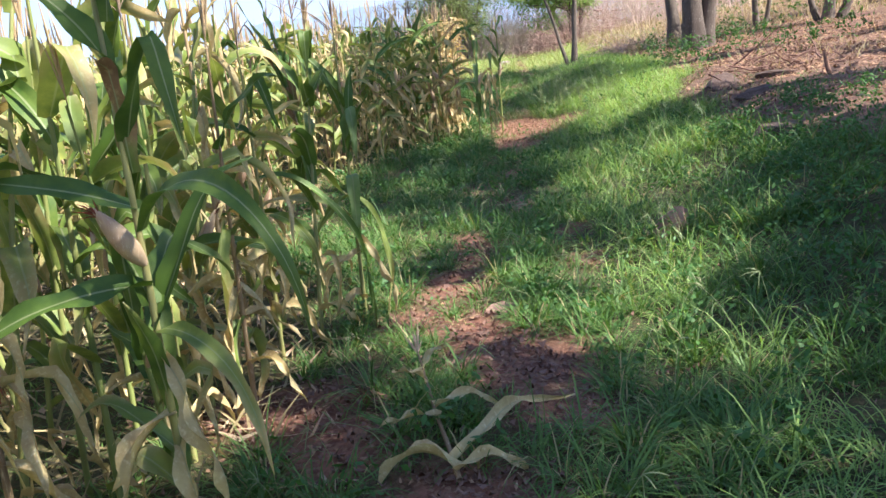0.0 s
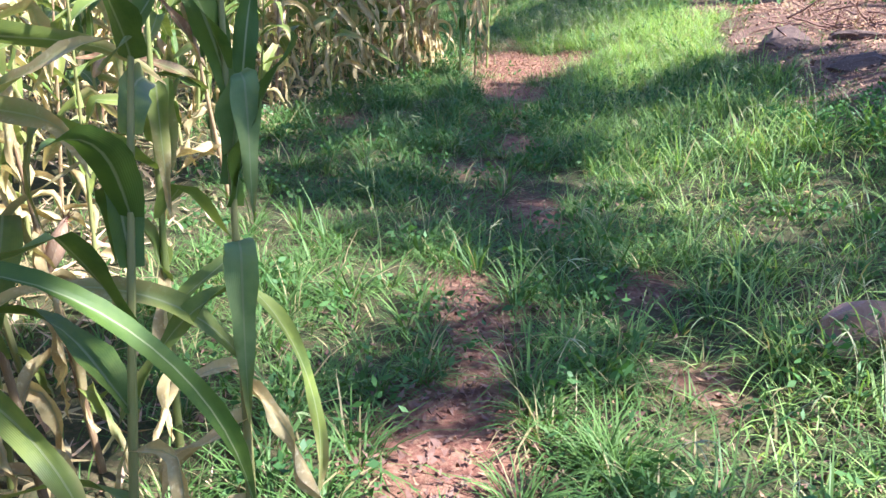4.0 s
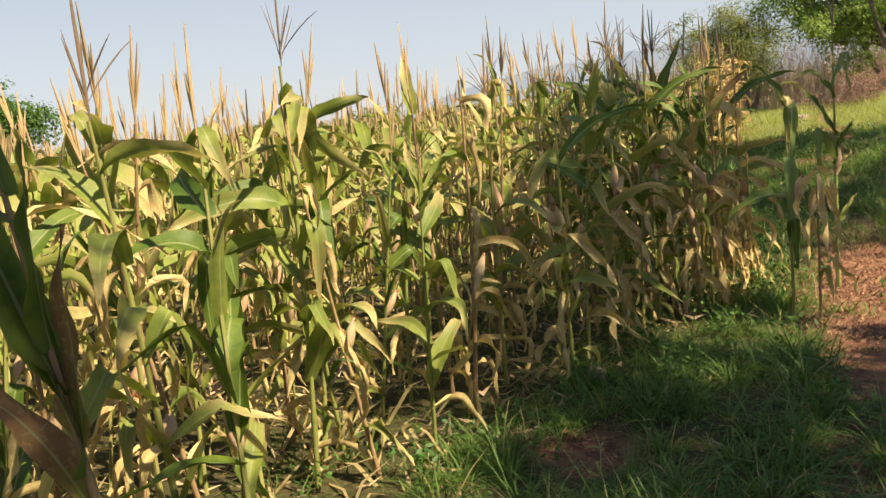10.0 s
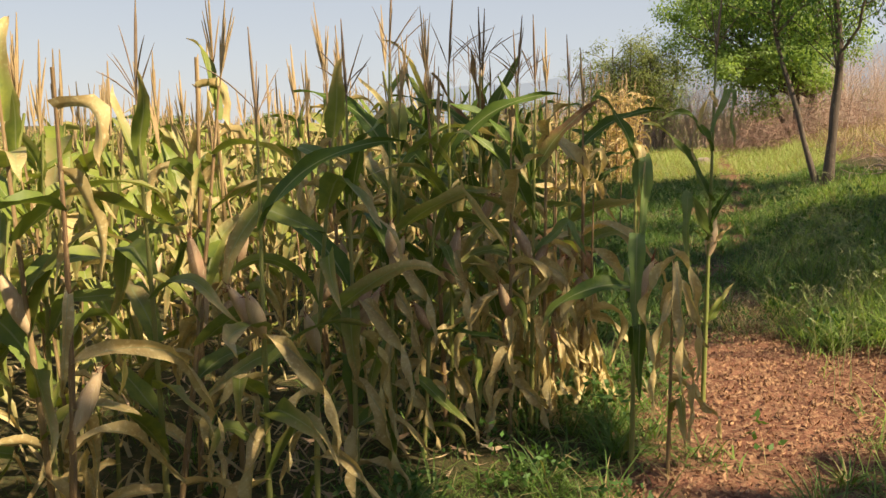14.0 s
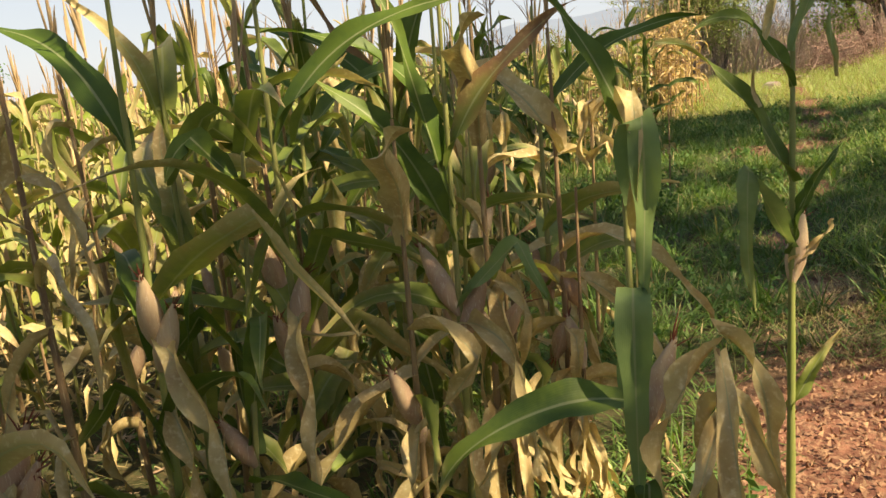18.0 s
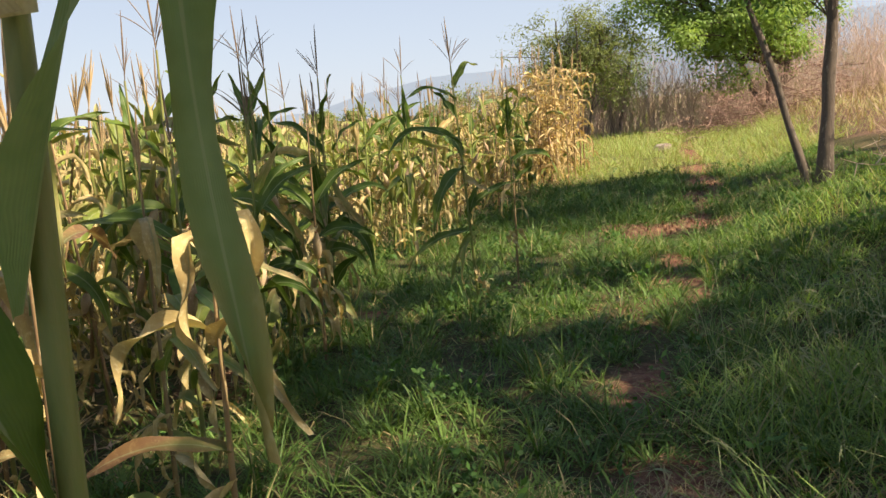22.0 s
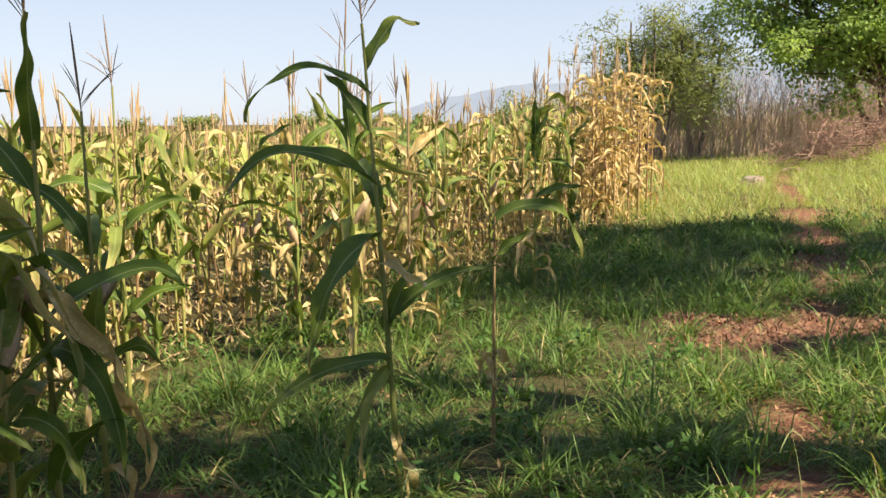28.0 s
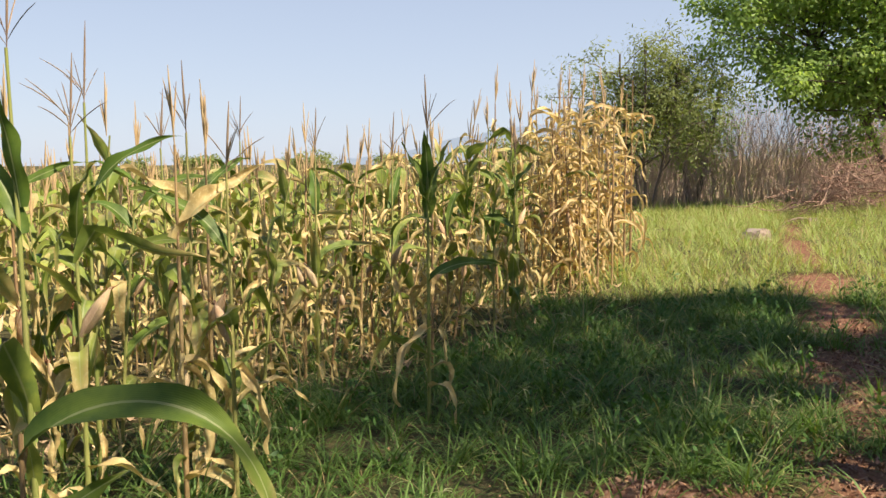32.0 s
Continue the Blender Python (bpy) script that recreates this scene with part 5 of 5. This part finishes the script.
# ---------------------------------------------------------------- scrub, brushwood, stones
def thicket(rng, name, label, mat, count, x0, x1, y0, y1, lo, hi, r0=0.008, tilt=0.25, keep=None):
    bits = []
    for i in range(count):
        x, y = rng.uniform(x0, x1), rng.uniform(y0, y1)
        if keep and not keep(x, y):
            continue
        n, h = 5, rng.uniform(lo, hi)
        p, r = limb(rng, (x, y, float(ground_z(x, y)) - 0.05), (rng.normal(0, tilt), rng.normal(0, tilt), 1), h, r0 * rng.uniform(0.6, 1.6), 0.003, 0.13, n)
        bits.append(tube(p, r, 3))
        for j in range(3):
            k = rng.integers(1, 4)
            s, ss = limb(rng, p[k], (rng.normal(0, 0.6), rng.normal(0, 0.6), 0.8), h * rng.uniform(0.25, 0.5), r0 * 0.5, 0.002, 0.15, 4)
            bits.append(tube(s, ss, 3))
    v, q, u = join(bits)
    return tagged(new(name, mesh_of(name, v, q, mat, u)), label, "scrub", kind="stuff")


thicket(rng, "scrub", "leafless reddish-brown thorn scrub", TWIG, 1900, -3, 16, 43.6, 50, 1.5, 3.3, 0.009, 0.16)
thicket(rng, "scrub", "leafless reddish-brown thorn scrub", TWIG, 600, 6, 34, 34, 60, 1.2, 3.4, 0.014, 0.3)


def brush_pile(x, y, wide, deep, high, count, label, mat=BRUSH):
    """A heap of cut branches thrown over one another."""
    base = tagged(new("brush_pile"), label, "brush pile")
    base.location = (x, y, float(ground_z(x, y)))
    for i in range(count):
        a = rng.uniform(0, 6.28)
        fx, fy = rng.normal(0, 0.4), rng.normal(0, 0.4)
        fall = max(0.0, 1 - (fx * fx + fy * fy))
        px, py = fx * wide, fy * deep
        z = float(ground_z(x + px, y + py) - ground_z(x, y)) + rng.uniform(0.0, 1) * high * fall
        ln = rng.uniform(0.5, 1.5) * min(1.0, wide)
        p, r = limb(rng, (px - math.cos(a) * ln / 2, py - math.sin(a) * ln / 2, max(z, 0.02)), (math.cos(a), math.sin(a), rng.normal(0.05, 0.25)), ln, rng.uniform(0.006, 0.017), 0.003, 0.16, 7)
        p[:, 2] = np.maximum(p[:, 2], land(x + p[:, 0], y + p[:, 1]) - land(x, y) + 0.01)
        bits = [tube(p, r, 5)]
        for j in range(3):
            s, ss = limb(rng, p[rng.integers(1, 6)], rng.normal(0, 1, 3) + np.array([0, 0, 0.3]), ln * 0.4, 0.006, 0.002, 0.2, 4)
            bits.append(tube(s, ss, 3))
        part("branch", join(bits), mat, base)
    return base


brush_pile(4.6, 40.6, 1.9, 0.8, 1.15, 190, "heap of dead reddish brushwood at the scrub", PILE)
brush_pile(7.0, 41.4, 2.2, 0.9, 1.25, 120, "heap of dead reddish brushwood at the scrub", PILE)
brush_pile(5.0, 24.2, 1.1, 0.7, 0.25, 36, "low heap of pale dry sticks on the bank", TWIG)
brush_pile(4.75, 12.6, 0.9, 0.7, 0.22, 30, "fallen dry branches lying on the bank", BRUSH)


def rock(x, y, sx, sy, sz, mat, label, seed, name="rock", tilt=0.0):
    """An angular stone cut by random planes, half sunk in the ground."""
    r = np.random.default_rng(int(seed * 10))
    bm = bmesh.new()
    bmesh.ops.create_cube(bm, size=2.0)
    for k in range(11):
        d = Vector(r.normal(0, 1, 3)).normalized()
        cut = bmesh.ops.bisect_plane(bm, geom=bm.verts[:] + bm.edges[:] + bm.faces[:], plane_co=d * r.uniform(0.72, 1.0), plane_no=d, clear_outer=True)
        bmesh.ops.holes_fill(bm, edges=[e for e in cut["geom_cut"] if isinstance(e, bmesh.types.BMEdge)])
    bmesh.ops.triangulate(bm, faces=bm.faces[:])
    bmesh.ops.subdivide_edges(bm, edges=bm.edges[:], cuts=2, use_grid_fill=True)
    for v in bm.verts:
        k = 1 + 0.10 * noise.noise(v.co * 2.2 + Vector((seed, 0, 0))) + 0.04 * noise.noise(v.co * 7)
        v.co = Vector((v.co.x * sx * k, v.co.y * sy * k, v.co.z * sz * k))
    me = bpy.data.meshes.new(name)
    bm.to_mesh(me)
    bm.free()
    me.materials.append(mat)
    ob = tagged(new(name, me), label, "rock")
    ob.location = (x, y, float(ground_z(x, y)) + sz * 0.25)
    ob.rotation_euler = (tilt, tilt * 0.5, seed)
    return ob


rock(1.47, 5.92, 0.13, 0.09, 0.13, RED_STONE, "flat pinkish stone half hidden in the grass", 2.6, tilt=0.4)
rock(2.05, 15.9, 0.10, 0.08, 0.06, RED_STONE, "small reddish stone in the grass", 1.6)
rock(2.3, 35.1, 0.26, 0.2, 0.17, STONE, "pale stone lying in the sunlit grass", 2.0, tilt=0.3)
rock(3.35, 38.6, 0.22, 0.16, 0.10, STONE, "pale stone beside the end of the track", 3.0)
rock(3.65, 39.0, 0.16, 0.14, 0.08, STONE, "pale stone beside the end of the track", 4.0)
rock(3.75, 12.0, 0.30, 0.24, 0.07, DARK_STONE, "dark weathered boulder sunk in the bank", 5.0, tilt=0.2)
rock(4.35, 11.7, 0.26, 0.22, 0.06, DARK_STONE, "dark weathered boulder sunk in the bank", 6.0)
rock(3.6, 10.2, 0.26, 0.2, 0.08, DARK_STONE, "dark weathered boulder sunk in the bank", 7.0, tilt=-0.2)
rock(3.1, 5.15, 0.26, 0.2, 0.16, DARK_STONE, "dark brown boulder at the foot of the bank", 11.0, tilt=0.2)
rock(2.95, 7.9, 0.2, 0.15, 0.1, DARK_STONE, "dark brown stone at the foot of the bank", 12.0)
rock(-0.79, 12.07, 0.09, 0.07, 0.06, STONE, "small pale stone at the field edge", 8.0)
rock(0.22, 4.75, 0.10, 0.08, 0.03, RED_STONE, "flat reddish stone set in the track", 9.0)

stump = tagged(new("stump"), "thin dark broken stump leaning on the bank", "stump")
stump.location = (4.6, 10.6, float(ground_z(4.6, 10.6)))
sp, sr = limb(rng, (0, 0, -0.05), (-0.45, 0, 1), 0.34, 0.030, 0.02, 0.1, 6)
part("trunk", tube(sp, sr, 7), BRUSH, stump)


# ---------------------------------------------------------------- small growth and litter
def flakes(count, x0, x1, y0, y1, keep, seed, name, label, mat, lo, hi, narrow=0.4, curl=0.3):
    """Dead leaves lying loose on the ground."""
    r, x, y = sow(count, x0, x1, y0, y1, keep, seed)
    k = len(x)
    c = np.stack([x, y, ground_z(x, y) + 0.012], -1)
    a = r.uniform(0, 6.28, k)
    d = np.stack([np.cos(a), np.sin(a), r.normal(0, 0.25, k)], -1)
    s = np.stack([-np.sin(a), np.cos(a), r.normal(0, 0.35, k)], -1)
    ln, w = r.uniform(lo, hi, k)[:, None], r.uniform(lo, hi, k)[:, None] * narrow
    up = np.stack([np.zeros(k), np.zeros(k), r.uniform(0, curl, k) * hi], -1)
    v = np.stack([c - d * ln / 2 + up, c + s * w / 2 + up * 0.3, c + d * ln / 2 + up, c - s * w / 2], 1).reshape(-1, 3)
    q = np.arange(4 * k).reshape(-1, 4)
    tagged(new(name, mesh_of(name, v, q, mat, np.zeros((len(v), 2)))), label, "litter", kind="stuff")


flakes(30000, -1.6, 3.4, 1.5, 32, lambda x, y: 0.14 + 0.85 * bareness(x, y), 71, "leaf_litter", "small dead brown leaves strewn on the bare soil", LITTER, 0.012, 0.05)
flakes(34000, 2.2, 9.5, 3, 26, lambda x, y: bankness(x, y) * (0.25 + 0.75 * lattice(x, y, 1.3, 77)), 72, "leaf_litter", "dead brown leaves covering the bank", LITTER, 0.03, 0.10)
flakes(9000, -1.6, 1.6, 1.5, 6.5, lambda x, y: 0.2 + 0.8 * bareness(x, y), 75, "leaf_litter", "dark rotting leaves on the bare soil", BRUSH, 0.012, 0.055, 0.5, 0.6)
flakes(1300, 0.7, 2.9, 23.2, 28.8, lambda x, y: bareness(x, y), 76, "leaf_litter", "dry brown leaves strewn over the bare track", LITTER, 0.02, 0.075, 0.4, 0.5)
flakes(5500, -4.5, 0.8, 2, 32, lambda x, y: np.where(x < field_edge(y) + 0.3, 0.8, 0.0), 73, "leaf_litter", "dry tan maize scraps under the plants", HUSK, 0.05, 0.26, 0.11, 0.3)
flakes(9000, 0.2, 2.7, 12.2, 16.6, lambda x, y: bareness(x, y), 78, "leaf_litter", "dry brown leaves strewn over the bare track", LITTER, 0.012, 0.05, 0.4, 0.6)
flakes(6000, 0.9, 2.9, 23.2, 28.8, lambda x, y: bareness(x, y), 79, "leaf_litter", "dry brown leaves strewn over the bare track", BRUSH, 0.012, 0.06, 0.45, 0.6)
r, x, y = sow(5000, -1.4, 2.8, 1.5, 29, lambda x, y: 0.7 * meadow(x, y), 70)
lay_grass("dry_grass", "pale dead straws among the green grass", STRAW, r, x, y, 0.12, 0.35, 0.003, 0.006, 1.5)
r, x, y = sow(6500, -3.5, 0.4, 2, 32, lambda x, y: np.where(x < field_edge(y), 0.9, 0.0), 74)
lay_grass("dry_grass", "dry fallen maize blades tangled at the foot of the field", STRAW, r, x, y, 0.25, 0.6, 0.012, 0.03, 1.6)
r, x, y = sow(7000, 0.6, 2.5, 15.8, 17.6, sere, 87)
lay_grass("dry_grass", "bleached sparse grass beside the foot track", STRAW, r, x, y, 0.08, 0.3, 0.003, 0.007, 1.5)


def finger_grass(count, x0, x1, y0, y1, keep, seed, lo, hi):
    """Thin seed stems, each with a spray of fine spikes at its top."""
    r, x, y = sow(count, x0, x1, y0, y1, keep, seed)
    bits = []
    for px, py in zip(x, y):
        a, ln, lean = r.uniform(0, 6.28), r.uniform(lo, hi), r.uniform(0.15, 0.9)
        f = np.linspace(0, 1, 5)
        way = np.array([math.cos(a), math.sin(a)])
        z = float(ground_z(px, py))
        line = np.stack([px + way[0] * lean * ln * f ** 2 * 0.8, py + way[1] * lean * ln * f ** 2 * 0.8, z + ln * f * (1 - 0.35 * lean * f)], 1)
        bits.append(tube(line, np.linspace(0.0022, 0.0012, 5), 3))
        for j in range(r.integers(3, 7)):
            w = np.array([way[0] * 0.5, way[1] * 0.5, 0.4]) + r.normal(0, 0.6, 3)
            w /= np.linalg.norm(w)
            g = np.linspace(0, 1, 4)[:, None]
            tip = line[-1] + w * g * r.uniform(0.04, 0.10) - np.array([0, 0, 0.03]) * g ** 2
            bits.append(tube(tip, [0.0018, 0.0022, 0.002, 0.0008], 3))
    v, q, u = join(bits)
    tagged(new("finger_grass", mesh_of("finger_grass", v, q, SEED, u)), "thin pale seed stems of finger grass", "grass", kind="stuff")


SEED = foliage("grass_seed_stems", (0.30, 0.34, 0.16), (0.42, 0.40, 0.22), (0.24, 0.30, 0.12), 0.25)
finger_grass(420, 1.2, 3.2, 2.5, 24, lush, 81, 0.35, 0.75)
finger_grass(260, -1.2, 2.6, 13, 29, meadow, 82, 0.25, 0.5)
finger_grass(160, -0.9, 1.6, 2, 12, meadow, 83, 0.2, 0.42)
finger_grass(170, 1.6, 2.7, 14.2, 19.2, lambda x, y: 0.9 + 0 * x, 85, 0.5, 0.85)


def weeds(count, x0, x1, y0, y1, keep, seed, name, label, mat, size, high):
    """Low broad-leaved weeds: a few stems with pairs of leaves."""
    r, x, y = sow(count, x0, x1, y0, y1, keep, seed)
    z = ground_z(x, y)
    ends = []
    for px, py, pz in zip(x, y, z):
        for j in range(r.integers(5, 12)):
            ends.append((px + r.normal(0, 0.07), py + r.normal(0, 0.07), pz + r.uniform(0.03, high)))
    v, q, u = leaf_cloud(r, ends, (0.03, 0.03, 0.02), len(ends) * 3, size, size * 0.5, 0.1)
    tagged(new(name, mesh_of(name, v, q, mat, u)), label, "weed", kind="stuff")


weeds(900, -2.0, 3.0, 1.5, 13, lambda x, y: 0.8 * meadow(x, y), 91, "weeds", "low green broad-leaved weeds in the grass", WEED, 0.045, 0.18)
weeds(700, -3.0, 3.4, 13, 31, lambda x, y: 0.7 * meadow(x, y), 92, "weeds", "low green broad-leaved weeds in the grass", WEED, 0.055, 0.24)
weeds(420, 1.8, 4.2, 2.6, 9.5, lambda x, y: step(0.35, 0.65, lattice(x, y, 0.9, 96)), 97, "weeds", "low green weeds growing on the foot of the bank", WEED, 0.045, 0.2)
weeds(260, 3.4, 7.5, 14, 26, lambda x, y: step(0.35, 0.7, lattice(x, y, 0.6, 95)) * bankness(x, y), 93, "weeds", "green undergrowth on the bank below the trees", WEED, 0.07, 0.4)
weeds(240, 7, 14, 20, 32, lambda x, y: 0.5 + 0 * x, 94, "weeds", "green bushy undergrowth behind the bank", TREE_FINE, 0.09, 1.3)


# a fallen dry maize plant beside the first steps
fallen = tagged(new("fallen_maize_plant"), "withered fallen maize plant with curled tan leaves lying on the soil", "maize plant")
fallen.location = (-0.1, 2.74, float(ground_z(-0.1, 2.74)))
f = np.linspace(0, 1, 8)
part("stalk", tube(np.stack([0.03 - 0.16 * f, 0.95 * f, 0.03 + 0.13 * f ** 1.3 + 0.015 * np.sin(f * 9)], 1), np.linspace(0.011, 0.004, 8), 6), STALK_DRY, fallen)
for turn, ln, wd, up0, up1, along in ((48, 0.78, 0.06, 16, -10, 0.10), (168, 0.42, 0.07, 52, -75, 0.06), (12, 0.34, 0.05, 40, -55, 0.04), (178, 0.26, 0.04, 30, -40, 0.42), (15, 0.32, 0.045, 24, -30, 0.50), (150, 0.2, 0.03, 45, -20, 0.72), (60, 0.22, 0.03, 50, -10, 0.84)):
    part("leaf", blade(ln, wd, turn, up0, up1, 0.9, None, 1.6, 0.016, 0.5, 14, 5, (0.03 - 0.16 * along, 0.95 * along, 0.04 + 0.12 * along), turn, wobble=0.35), LEAF_DRY, fallen)
tops = []
for k in range(6):
    w = np.array([-0.15, 0.8, 0.35]) + rng.normal(0, 0.22, 3)
    tops.append(tube(np.array([-0.13, 0.95, 0.16]) + w * np.linspace(0, 0.16, 4)[:, None], [0.004, 0.005, 0.004, 0.001], 4))
part("tassel", join(tops), HUSK, fallen)


# brush and hedge far behind the scrub
hr = np.random.default_rng(101)
centres = np.stack([hr.uniform(-7, 34, 260), hr.uniform(51, 62, 260), hr.uniform(0.2, 1.5, 260)], -1)
centres[:, 2] += ground_z(centres[:, 0], centres[:, 1])
v, q, u = leaf_cloud(hr, centres, (0.6, 0.5, 0.4), 30000, 0.13, 0.06, 0.2)
tagged(new("hedge", mesh_of("hedge", v, q, TREE_GREY, u)), "dull olive hedge behind the bare scrub", "hedge", kind="stuff")
thicket(rng, "scrub", "leafless reddish-brown thorn scrub", TWIG, 450, -6, 34, 50, 58, 1.4, 3.2, 0.016, 0.3)

# dead twigs lying about on the bank and beside the track
bits = []
for k in range(420):
    x, y = rng.uniform(2.9, 8.5), rng.uniform(7, 25)
    if float(bankness(x, y)) < 0.5:
        continue
    a, ln = rng.uniform(0, 6.28), rng.uniform(0.15, 0.9)
    p, r = limb(rng, (x, y, 0), (math.cos(a), math.sin(a), 0), ln, rng.uniform(0.003, 0.011), 0.002, 0.12, 5)
    p[:, 2] = ground_z(p[:, 0], p[:, 1]) + 0.015 + rng.uniform(0, 0.03)
    bits.append(tube(p, r, 4))
v, q, u = join(bits)
tagged(new("fallen_twigs", mesh_of("fallen_twigs", v, q, BRUSH, u)), "dry twigs scattered over the bank", "twigs", kind="stuff")
